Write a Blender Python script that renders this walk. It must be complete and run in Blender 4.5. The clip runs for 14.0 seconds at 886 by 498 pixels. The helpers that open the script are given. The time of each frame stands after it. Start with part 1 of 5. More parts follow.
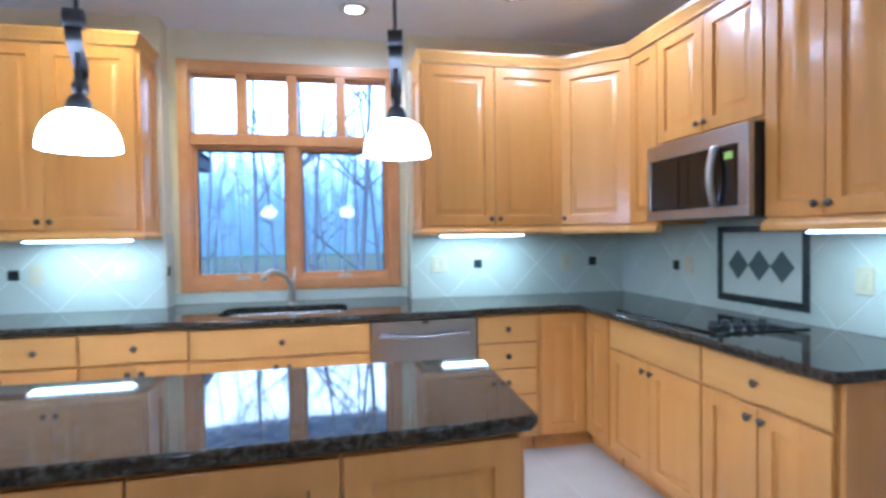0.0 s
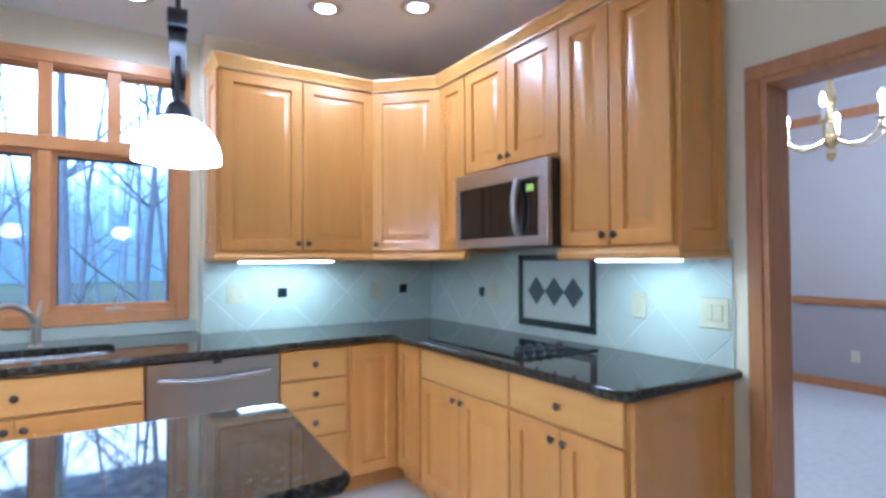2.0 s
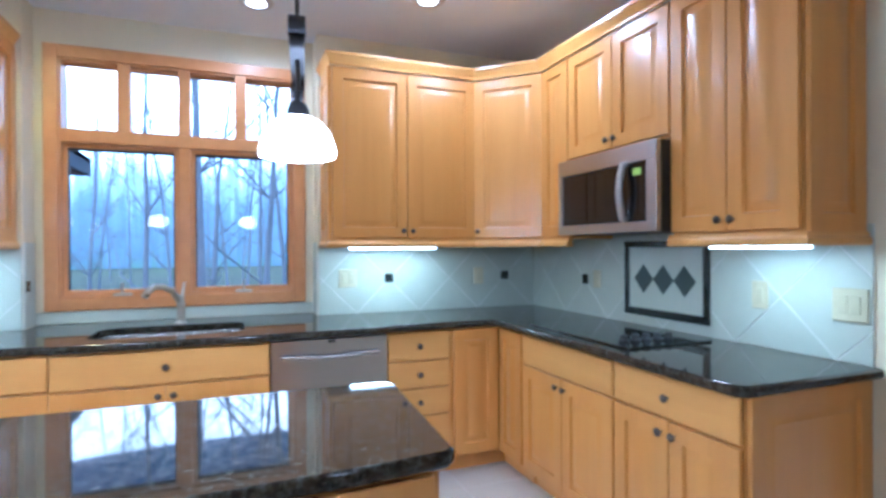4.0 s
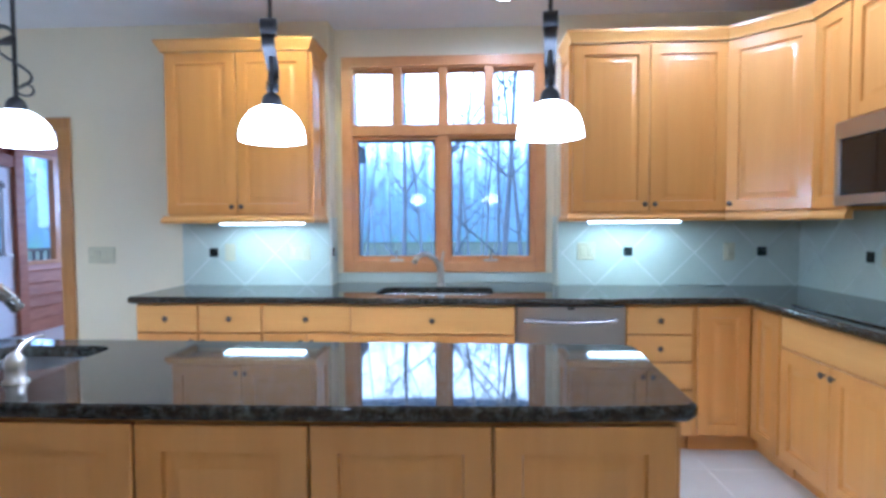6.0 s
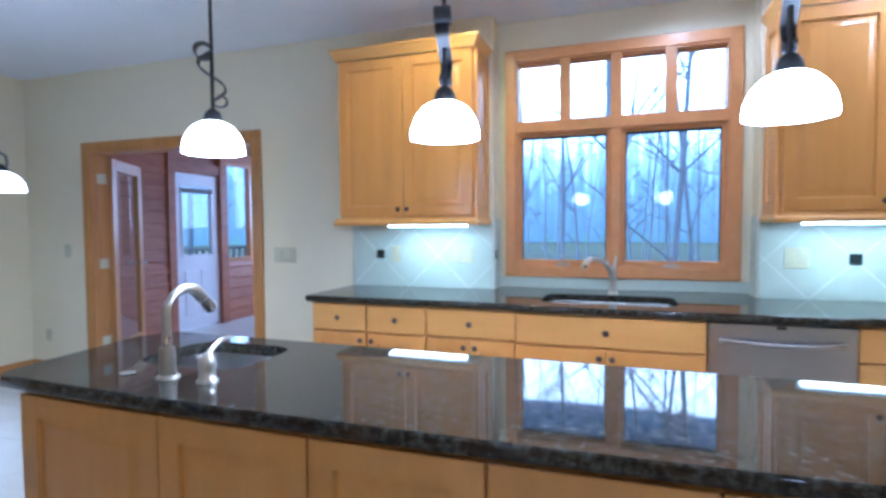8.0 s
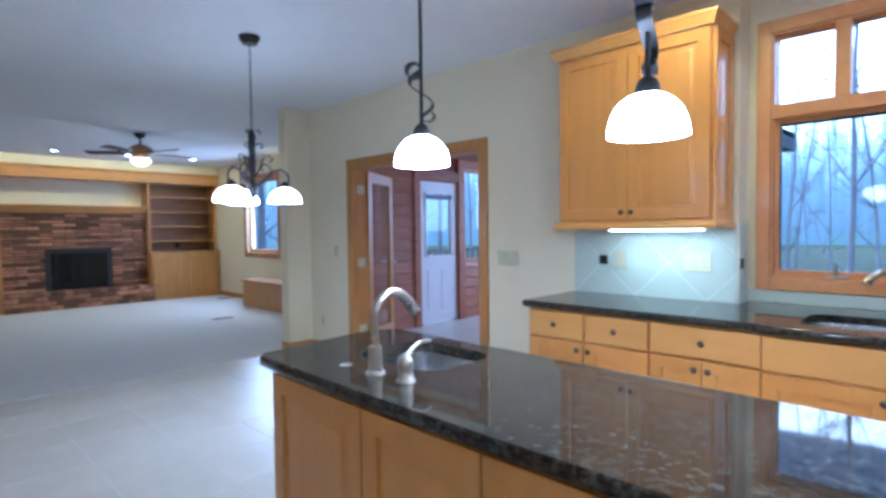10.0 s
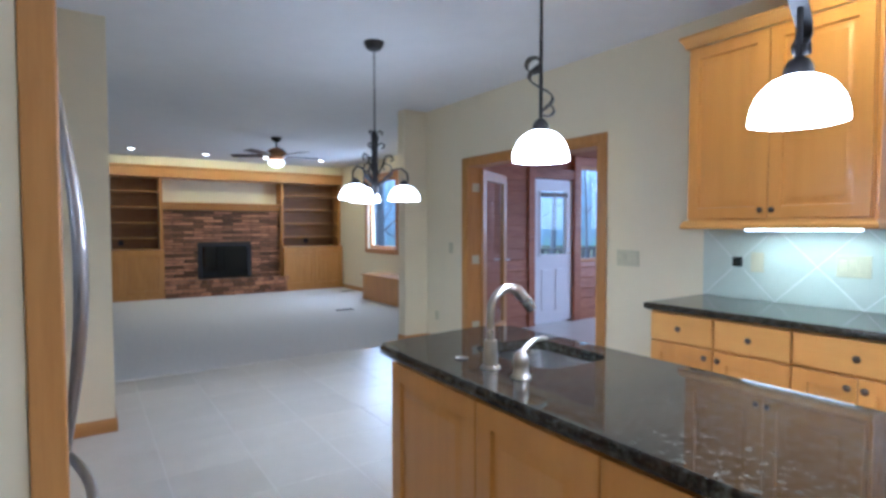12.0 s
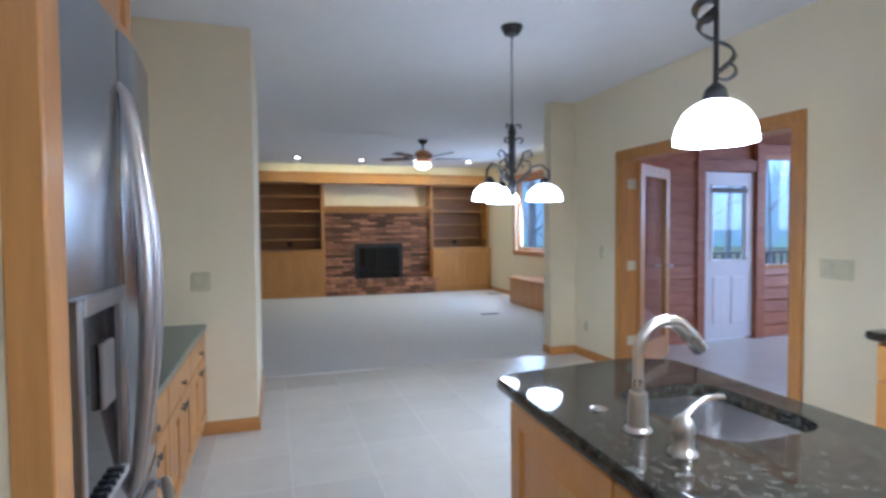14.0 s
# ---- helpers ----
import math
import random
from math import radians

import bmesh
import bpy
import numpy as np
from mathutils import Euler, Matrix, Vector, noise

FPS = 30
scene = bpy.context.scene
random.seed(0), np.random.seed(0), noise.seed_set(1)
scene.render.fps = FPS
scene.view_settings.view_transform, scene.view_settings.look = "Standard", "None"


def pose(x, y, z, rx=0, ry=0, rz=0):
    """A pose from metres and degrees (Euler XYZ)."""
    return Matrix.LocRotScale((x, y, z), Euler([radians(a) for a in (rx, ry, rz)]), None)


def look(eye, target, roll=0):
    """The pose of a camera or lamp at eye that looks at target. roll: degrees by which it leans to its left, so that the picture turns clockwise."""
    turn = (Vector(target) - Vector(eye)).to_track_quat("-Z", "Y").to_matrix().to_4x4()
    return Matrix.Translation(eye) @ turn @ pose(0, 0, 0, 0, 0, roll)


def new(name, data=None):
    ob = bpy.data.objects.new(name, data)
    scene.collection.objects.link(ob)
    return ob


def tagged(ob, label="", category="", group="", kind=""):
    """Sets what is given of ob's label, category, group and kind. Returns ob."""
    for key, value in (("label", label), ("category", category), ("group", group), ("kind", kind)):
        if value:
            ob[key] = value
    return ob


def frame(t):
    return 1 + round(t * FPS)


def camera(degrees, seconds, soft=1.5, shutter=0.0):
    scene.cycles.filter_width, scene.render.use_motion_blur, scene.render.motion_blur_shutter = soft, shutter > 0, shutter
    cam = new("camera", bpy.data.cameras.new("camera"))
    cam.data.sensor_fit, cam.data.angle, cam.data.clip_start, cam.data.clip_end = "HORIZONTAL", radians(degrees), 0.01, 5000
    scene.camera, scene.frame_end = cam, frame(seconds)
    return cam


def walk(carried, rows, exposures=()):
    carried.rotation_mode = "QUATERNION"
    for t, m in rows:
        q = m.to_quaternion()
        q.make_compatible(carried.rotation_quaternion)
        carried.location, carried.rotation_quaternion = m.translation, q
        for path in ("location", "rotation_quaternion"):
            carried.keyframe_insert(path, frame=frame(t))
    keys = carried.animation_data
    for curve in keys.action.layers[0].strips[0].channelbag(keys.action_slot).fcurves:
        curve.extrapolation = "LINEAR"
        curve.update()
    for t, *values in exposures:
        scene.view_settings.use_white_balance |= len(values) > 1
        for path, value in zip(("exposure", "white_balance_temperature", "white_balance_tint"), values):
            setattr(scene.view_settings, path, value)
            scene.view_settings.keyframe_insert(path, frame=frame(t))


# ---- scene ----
cam = camera(79.0, 14.0, soft=3.1, shutter=0.4)
PATH = [
    (0, (-2.192, -3.712, 1.353), (-1.775, -1.757, 1.302), -0.8),
    (0.5, (-2.186, -3.636, 1.369), (-1.557, -1.737, 1.346), -0.9),
    (1, (-2.167, -3.596, 1.37), (-1.354, -1.769, 1.377), -0.8),
    (1.5, (-2.148, -3.558, 1.361), (-1.183, -1.807, 1.394), -0.5),
    (2, (-2.134, -3.541, 1.352), (-1.067, -1.849, 1.394), -0.3),
    (2.2, (-2.128, -3.543, 1.358), (-1.04, -1.865, 1.392), -0.1),
    (4.3, (-2.164, -3.581, 1.352), (-1.557, -1.676, 1.324), -0.3),
    (4.5, (-2.185, -3.629, 1.366), (-1.67, -1.697, 1.318), -0.3),
    (5, (-2.197, -3.66, 1.348), (-1.916, -1.681, 1.285), -0.4),
    (5.5, (-2.215, -3.718, 1.344), (-2.144, -1.721, 1.262), -0.2),
    (6, (-2.225, -3.744, 1.332), (-2.327, -1.749, 1.244), -0.3),
    (6.5, (-2.237, -3.766, 1.333), (-2.49, -1.784, 1.24), -0.3),
    (7, (-2.258, -3.733, 1.331), (-2.644, -1.772, 1.24), -0.4),
    (7.5, (-2.305, -3.643, 1.346), (-2.812, -1.711, 1.251), -0.4),
    (8, (-2.335, -3.565, 1.347), (-2.99, -1.677, 1.261), -0.4),
    (8.5, (-2.329, -3.498, 1.353), (-3.16, -1.681, 1.273), -0.2),
    (9, (-2.291, -3.44, 1.366), (-3.346, -1.743, 1.287), -0.4),
    (9.2, (-2.276, -3.428, 1.365), (-3.417, -1.787, 1.291), -0.6),
    (11.3, (-2.251, -3.461, 1.376), (-3.845, -2.257, 1.287), 0.0),
    (11.5, (-2.254, -3.468, 1.369), (-3.865, -2.285, 1.285), 0.0),
    (12, (-2.263, -3.445, 1.358), (-3.925, -2.334, 1.282), -0.1),
    (12.5, (-2.356, -3.383, 1.358), (-4.062, -2.343, 1.286), -0.3),
    (13, (-2.455, -3.306, 1.373), (-4.22, -2.368, 1.301), -0.6),
    (13.5, (-2.501, -3.265, 1.375), (-4.333, -2.467, 1.308), -0.5),
    (14, (-2.555, -3.171, 1.381), (-4.462, -2.571, 1.308), -0.4),
]
walk(cam, [(t, look(eye, target, roll)) for t, eye, target, roll in PATH],
     exposures=[(0.0, 0.46, 4230, 10), (6.0, 0.38, 4210, 10), (7.5, 0.36, 4170, 10), (9.0, 0.32, 4170, 10), (11.5, 0.18, 4530, 10), (14.0, 0.33, 4620, 10)])

# ---- light ----
world = bpy.data.worlds.new("dusk_sky")
scene.world = world
world.use_nodes = True
wn = world.node_tree.nodes
sky = wn.new("ShaderNodeTexSky")
sky.sky_type = "NISHITA"
sky.sun_disc = False
sky.sun_elevation = radians(46)
sky.sun_rotation = radians(204)
world.node_tree.links.new(sky.outputs["Color"], wn["Background"].inputs["Color"])
wn["Background"].inputs["Strength"].default_value = 0.15


def lamp(name, kind, power, colour, m, size=0.1, spot=120, blend=0.6):
    data = bpy.data.lights.new(name, kind)
    data.energy, data.color = power, colour
    if kind == "AREA":
        data.shape = "RECTANGLE"
        data.size, data.size_y = size
    elif kind == "SUN":
        data.angle = radians(size)
    else:
        data.shadow_soft_size = size
    if kind == "SPOT":
        data.spot_size, data.spot_blend = radians(spot), blend
    ob = new(name, data)
    ob.matrix_world = m
    return ob


WARM, COOL = (1.0, 0.95, 0.89), (0.95, 1.0, 0.74)
lamp("sun", "SUN", 1.5, (0.96, 0.97, 1.0), look((-17, -22, 40), (-3, 10, 1)), 40)
CEIL = 2.75
# the last two, at y = -4.2, are unseen fill spots added without fixtures
KITCHEN_CANS_AND_FILLS = [(-2.01, -0.34), (-1.11, -0.715), (-0.68, -0.99), (-3.25, -0.80), (-3.0, -4.2), (-1.3, -4.2)]
for cx, cy in KITCHEN_CANS_AND_FILLS:
    lamp("can_lamp", "SPOT", (40 if cx < -3 else 20) if cy > -2 else 11, (1.0, 0.78, 0.26) if cx < -3 and cy > -2 else WARM, look((cx, cy, CEIL - 0.03), (cx, cy, 0)), 0.06, 172, 0.45)
LIVING_CANS = [(-13.0, -2.73), (-13.1, -1.51), (-12.95, -0.45), (-12.82, 0.62), (-10.72, 1.34)]
for cx, cy in LIVING_CANS:
    lamp("can_lamp", "SPOT", 26, (1.0, 0.80, 0.38), look((cx, cy, CEIL - 0.03), (cx - 0.7, cy, 0.6)), 0.05, 174, 0.4)

# ---- materials ----


def material(name, colour, rough=0.5, metal=0.0, grain=None, colour2=None, scale=8.0, stretch=(1, 1, 1), bump=0.0, spots=None, coat=0.0, detail=6.0, vary=0.0):
    """A procedural surface: two tones mixed by stretched noise at two scales, slight change from piece to piece, fine relief."""
    m = bpy.data.materials.new(name)
    m.use_nodes = True
    nt = m.node_tree
    n, l = nt.nodes, nt.links
    b = n["Principled BSDF"]
    b.inputs["Roughness"].default_value = rough
    b.inputs["Metallic"].default_value = metal
    b.inputs["Coat Weight"].default_value = coat
    b.inputs["Coat Roughness"].default_value = 0.12
    colour2 = colour2 or tuple(c * 0.82 for c in colour)
    tc = n.new("ShaderNodeTexCoord")
    mp = n.new("ShaderNodeMapping")
    mp.inputs["Scale"].default_value = stretch
    l.new(tc.outputs["Object"], mp.inputs["Vector"])
    oi = n.new("ShaderNodeObjectInfo")
    sh = n.new("ShaderNodeVectorMath")
    sh.operation = "MULTIPLY_ADD"
    sh.inputs[1].default_value = (1, 1, 1)
    l.new(mp.outputs["Vector"], sh.inputs[0])
    cm = n.new("ShaderNodeMath")
    cm.operation = "MULTIPLY"
    cm.inputs[1].default_value = 37.0
    l.new(oi.outputs["Random"], cm.inputs[0])
    l.new(cm.outputs[0], sh.inputs[2])
    fine = n.new("ShaderNodeTexNoise")
    fine.inputs["Scale"].default_value = scale
    fine.inputs["Detail"].default_value = detail
    fine.inputs["Roughness"].default_value = 0.65
    big = n.new("ShaderNodeTexNoise")
    big.inputs["Scale"].default_value = scale * 0.18
    big.inputs["Detail"].default_value = 3
    l.new(sh.outputs[0], fine.inputs["Vector"])
    l.new(sh.outputs[0], big.inputs["Vector"])
    add = n.new("ShaderNodeMix")
    add.inputs["Factor"].default_value = 0.4
    l.new(fine.outputs["Fac"], add.inputs[2])
    l.new(big.outputs["Fac"], add.inputs[3])
    ramp = n.new("ShaderNodeValToRGB")
    ramp.color_ramp.elements[0].position, ramp.color_ramp.elements[1].position = 0.36, 0.64
    ramp.color_ramp.elements[0].color = (*colour2, 1)
    ramp.color_ramp.elements[1].color = (*colour, 1)
    l.new(add.outputs[0], ramp.inputs["Fac"])
    out = ramp.outputs["Color"]
    if spots:
        tone, size, low, high = spots
        v = n.new("ShaderNodeTexNoise")
        v.inputs["Scale"].default_value = size
        v.inputs["Detail"].default_value = 8
        v.inputs["Roughness"].default_value = 0.72
        l.new(tc.outputs["Object"], v.inputs["Vector"])
        r2 = n.new("ShaderNodeMapRange")
        r2.inputs["From Min"].default_value, r2.inputs["From Max"].default_value = low, high
        l.new(v.outputs["Fac"], r2.inputs["Value"])
        mx = n.new("ShaderNodeMix")
        mx.data_type = "RGBA"
        l.new(r2.outputs["Result"], mx.inputs["Factor"])
        l.new(out, mx.inputs["A"])
        mx.inputs["B"].default_value = (*tone, 1)
        out = mx.outputs["Result"]
    if vary:
        hs = n.new("ShaderNodeHueSaturation")
        mr = n.new("ShaderNodeMapRange")
        mr.inputs["To Min"].default_value, mr.inputs["To Max"].default_value = 1 - vary, 1 + vary
        l.new(oi.outputs["Random"], mr.inputs["Value"])
        l.new(mr.outputs["Result"], hs.inputs["Value"])
        l.new(out, hs.inputs["Color"])
        out = hs.outputs["Color"]
    l.new(out, b.inputs["Base Color"])
    rr = n.new("ShaderNodeMapRange")
    rr.inputs["To Min"].default_value, rr.inputs["To Max"].default_value = rough * 0.85, min(1, rough * 1.18)
    l.new(big.outputs["Fac"], rr.inputs["Value"])
    l.new(rr.outputs["Result"], b.inputs["Roughness"])
    if bump:
        bp = n.new("ShaderNodeBump")
        bp.inputs["Strength"].default_value = bump
        bp.inputs["Distance"].default_value = 0.004
        l.new(fine.outputs["Fac"], bp.inputs["Height"])
        l.new(bp.outputs["Normal"], b.inputs["Normal"])
    return m


def glowing(name, colour, strength):
    m = bpy.data.materials.new(name)
    m.use_nodes = True
    b = m.node_tree.nodes["Principled BSDF"]
    b.inputs["Base Color"].default_value = (*[min(0.9, c) for c in colour], 1)
    b.inputs["Roughness"].default_value = 0.25
    b.inputs["Emission Color"].default_value = (*colour, 1)
    b.inputs["Emission Strength"].default_value = strength
    return m


def clear_glass(name, tint=(0.95, 0.97, 0.98)):
    m = bpy.data.materials.new(name)
    m.use_nodes = True
    n, l = m.node_tree.nodes, m.node_tree.links
    n.remove(n["Principled BSDF"])
    tr, gl, mx, lw = n.new("ShaderNodeBsdfTransparent"), n.new("ShaderNodeBsdfGlossy"), n.new("ShaderNodeMixShader"), n.new("ShaderNodeLayerWeight")
    tr.inputs["Color"].default_value = (*tint, 1)
    gl.inputs["Roughness"].default_value = 0.02
    pw, ma = n.new("ShaderNodeMath"), n.new("ShaderNodeMath")
    pw.operation, ma.operation = "POWER", "MULTIPLY_ADD"
    pw.inputs[1].default_value = 4.0
    ma.inputs[1].default_value, ma.inputs[2].default_value = 0.6, 0.015
    l.new(lw.outputs["Facing"], pw.inputs[0])
    l.new(pw.outputs[0], ma.inputs[0])
    l.new(ma.outputs[0], mx.inputs[0])
    l.new(tr.outputs[0], mx.inputs[1])
    l.new(gl.outputs[0], mx.inputs[2])
    l.new(mx.outputs[0], n["Material Output"].inputs["Surface"])
    return m


MAPLE = material("maple", (0.69, 0.335, 0.072), 0.30, colour2=(0.60, 0.275, 0.052), scale=2.2, stretch=(5, 5, 0.3), bump=0.02, coat=0.25, vary=0.05)
MAPLE_H = material("maple_across", (0.71, 0.385, 0.098), 0.34, colour2=(0.63, 0.315, 0.068), scale=2.4, stretch=(0.3, 5, 5), bump=0.02, coat=0.25, vary=0.05)
GOLD = material("golden_oak", (0.50, 0.245, 0.058), 0.42, colour2=(0.38, 0.17, 0.036), scale=6, stretch=(7, 7, 0.5), bump=0.08, coat=0.2, vary=0.05)
GOLD_H = material("golden_oak_across", (0.50, 0.245, 0.058), 0.42, colour2=(0.38, 0.17, 0.036), scale=6, stretch=(7, 0.5, 7), bump=0.08, coat=0.2, vary=0.05)
FIR = material("fir_window", (0.62, 0.295, 0.10), 0.42, colour2=(0.52, 0.23, 0.072), scale=6, stretch=(2, 6, 2), bump=0.06, coat=0.15)
TRIM = material("oak_trim", (0.46, 0.21, 0.07), 0.42, colour2=(0.34, 0.14, 0.045), scale=6, stretch=(6, 6, 0.7), bump=0.08, coat=0.2)
GRANITE = material("brown_granite", (0.040, 0.025, 0.015), 0.035, colour2=(0.004, 0.004, 0.004), scale=52, spots=((0.080, 0.080, 0.060), 44, 0.46, 0.68), detail=8)
GRANITE.node_tree.nodes["Principled BSDF"].inputs["Specular IOR Level"].default_value = 0.33
DESKTOP = material("green_grey_laminate", (0.16, 0.18, 0.15), 0.3, colour2=(0.10, 0.12, 0.10), scale=60)
PAINT = material("cream_paint", (0.77, 0.69, 0.50), 0.7, colour2=(0.74, 0.66, 0.47), scale=3, bump=0.05)
CEILING = material("white_ceiling_paint", (0.76, 0.76, 0.77), 0.85, colour2=(0.72, 0.72, 0.73), scale=4, bump=0.1)
TILE = material("celadon_wall_tile", (0.53, 0.57, 0.50), 0.32, colour2=(0.48, 0.52, 0.455), scale=7, bump=0.05, vary=0.03)
GROUT = material("pale_grout", (0.80, 0.81, 0.78), 0.8, scale=60)
INSERT = material("black_tile", (0.016, 0.022, 0.022), 0.25, colour2=(0.01, 0.013, 0.013), scale=20)
FLOORTILE = material("cream_floor_tile", (0.62, 0.58, 0.51), 0.30, colour2=(0.555, 0.515, 0.445), scale=4.2, bump=0.02, vary=0.05)
FLOORGROUT = material("floor_grout", (0.76, 0.73, 0.67), 0.85, scale=50)
CARPET = material("beige_carpet", (0.64, 0.61, 0.575), 0.95, colour2=(0.52, 0.495, 0.465), scale=130, bump=0.6)
SINKSTEEL = material("sink_steel", (0.52, 0.51, 0.50), 0.26, metal=1.0, colour2=(0.44, 0.43, 0.42), scale=3.0, stretch=(8, 8, 0.4))
DARKSTEEL = material("satin_dark_steel", (0.37, 0.375, 0.385), 0.20, metal=1.0, colour2=(0.33, 0.34, 0.355), scale=2.0)
STEEL = material("brushed_steel", (0.47, 0.45, 0.435), 0.30, metal=1.0, colour2=(0.45, 0.43, 0.415), scale=2.0)
NICKEL = material("brushed_nickel", (0.60, 0.55, 0.47), 0.28, metal=1.0, colour2=(0.52, 0.47, 0.40), scale=30)
BRONZE = material("dark_bronze", (0.055, 0.05, 0.05), 0.42, metal=0.7, colour2=(0.03, 0.028, 0.028), scale=40, bump=0.1)
KNOBM = material("antique_pewter", (0.17, 0.14, 0.12), 0.35, metal=0.9, colour2=(0.07, 0.06, 0.05), scale=60)
BLACKGLASS = material("black_glass", (0.008, 0.008, 0.009), 0.05, colour2=(0.006, 0.006, 0.006), scale=5)
BLACKPLASTIC = material("black_plastic", (0.02, 0.02, 0.02), 0.4, scale=20)
ALMOND = material("almond_plastic", (0.60, 0.56, 0.38), 0.4, scale=9)
WHITE = material("white_paint", (0.78, 0.78, 0.80), 0.4, colour2=(0.74, 0.74, 0.77), scale=4)
CEDAR = material("red_cedar", (0.40, 0.16, 0.075), 0.6, colour2=(0.26, 0.09, 0.042), scale=7, stretch=(5, 0.6, 5), bump=0.2, vary=0.14)
BRASS = material("polished_brass", (0.80, 0.62, 0.30), 0.18, metal=1.0, colour2=(0.72, 0.53, 0.24), scale=20)
BRICK = material("red_brown_brick", (0.36, 0.175, 0.085), 0.85, colour2=(0.16, 0.066, 0.036), scale=22, bump=0.5, vary=0.72)
MORTAR = material("brick_mortar", (0.06, 0.045, 0.035), 0.95, scale=40, bump=0.3)
SOOT = material("black_firebox", (0.012, 0.012, 0.012), 0.6, scale=10)
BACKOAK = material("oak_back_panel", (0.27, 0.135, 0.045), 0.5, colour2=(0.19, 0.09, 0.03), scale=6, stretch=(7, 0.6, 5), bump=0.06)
GREYWALL = material("mauve_grey_paint", (0.50, 0.455, 0.42), 0.75, colour2=(0.47, 0.425, 0.39), scale=2)
GREYWALL_LOW = material("darker_mauve_grey_paint", (0.37, 0.33, 0.315), 0.75, colour2=(0.34, 0.30, 0.285), scale=2)
BARK = material("grey_bark", (0.40, 0.41, 0.43), 0.95, colour2=(0.24, 0.25, 0.27), scale=5, stretch=(4, 4, 0.7), bump=0.6)
EARTH = material("leaf_litter", (0.11, 0.15, 0.06), 0.95, colour2=(0.10, 0.085, 0.06), scale=1.5, bump=0.4)
DECKWOOD = material("weathered_deck", (0.22, 0.20, 0.19), 0.8, scale=6, stretch=(5, 0.5, 5), bump=0.2)
SIDING_OUT = material("eave_grey", (0.16, 0.17, 0.19), 0.8, scale=5)
SHADE = glowing("lit_opal_glass", (1.0, 0.96, 0.90), 29.0)
SHADE_SOFT = glowing("softly_lit_opal_glass", (1.0, 0.96, 0.90), 10.0)
SHADE_WARM = glowing("warm_lit_opal_glass", (1.0, 0.88, 0.66), 4.5)
CANGLOW = glowing("lit_can_lens", (1.0, 0.93, 0.80), 9.0)
CANRING = material("white_can_trim", (0.55, 0.48, 0.40), 0.35, scale=9)
TUBE = glowing("lit_fluorescent_lens", (0.90, 1.0, 0.92), 8.0)
FLAME = glowing("lit_candle_bulb", (1.0, 0.93, 0.85), 12.0)
DISPLAY = glowing("green_clock_display", (0.30, 0.42, 0.08), 0.3)
GLASS = clear_glass("window_glass")
SPRAY = material("rubber_black", (0.015, 0.015, 0.015), 0.5, scale=30)

# ---- mesh helpers ----


def box(bm, x0, y0, z0, x1, y1, z1, bev=0.0):
    r = bmesh.ops.create_cube(bm, size=1.0, matrix=Matrix.Translation(((x0 + x1) / 2, (y0 + y1) / 2, (z0 + z1) / 2)) @ Matrix.Diagonal((abs(x1 - x0), abs(y1 - y0), abs(z1 - z0), 1)))
    if bev:
        es = list({e for v in r["verts"] for e in v.link_edges})
        bmesh.ops.bevel(bm, geom=es, offset=bev, segments=2, profile=0.5, affect="EDGES")
    return bm


def boxes(*rows, bev=0.0):
    bm = bmesh.new()
    for r in rows:
        box(bm, *r, bev=bev)
    return bm


def rings(bm, loops, cap0=True, cap1=True, closed=True):
    """Skin over loops of points."""
    made = [[bm.verts.new(p) for p in loop] for loop in loops]
    n = len(made[0])
    for a, b in zip(made, made[1:]):
        for i in range(n if closed else n - 1):
            j = (i + 1) % n
            bm.faces.new((a[i], a[j], b[j], b[i]))
    if cap0:
        bm.faces.new(list(reversed(made[0])))
    if cap1:
        bm.faces.new(made[-1])
    return bm


def lathe(bm, profile, segs=20, at=(0, 0, 0), axis="Z", caps=True):
    loops = []
    for r, h in profile:
        loop = []
        for i in range(segs):
            a = 2 * math.pi * i / segs
            c, s = r * math.cos(a), r * math.sin(a)
            p = {"Z": (c, s, h), "Y": (c, h, -s), "X": (h, c, s)}[axis]
            loop.append((p[0] + at[0], p[1] + at[1], p[2] + at[2]))
        loops.append(loop)
    return rings(bm, loops, caps, caps)


def tube(bm, pts, r, segs=10, flat=1.0, caps=True):
    """A round or flattened bar along points; r may be a list."""
    pts = [Vector(p) for p in pts]
    loops, side = [], None
    for i, p in enumerate(pts):
        d = (pts[min(i + 1, len(pts) - 1)] - pts[max(i - 1, 0)]).normalized()
        if side is None:
            side = d.orthogonal().normalized() if abs(d.y) > 0.9 else d.cross(Vector((0, 1, 0))).normalized()
        side = (side - d * side.dot(d)).normalized()
        up = d.cross(side)
        rr = r[i] if isinstance(r, (list, tuple)) else r
        loops.append([p + side * (rr * math.cos(2 * math.pi * k / segs)) + up * (rr * flat * math.sin(2 * math.pi * k / segs)) for k in range(segs)])
    return rings(bm, loops, caps, caps)


def rrect(cx, cy, w, d, r, n=5):
    pts = []
    for sx, sy, a0 in ((1, 1, 0), (-1, 1, 90), (-1, -1, 180), (1, -1, 270)):
        for i in range(n + 1):
            a = radians(a0 + 90 * i / n)
            pts.append((cx + sx * (w / 2 - r) + r * math.cos(a), cy + sy * (d / 2 - r) + r * math.sin(a)))
    return pts


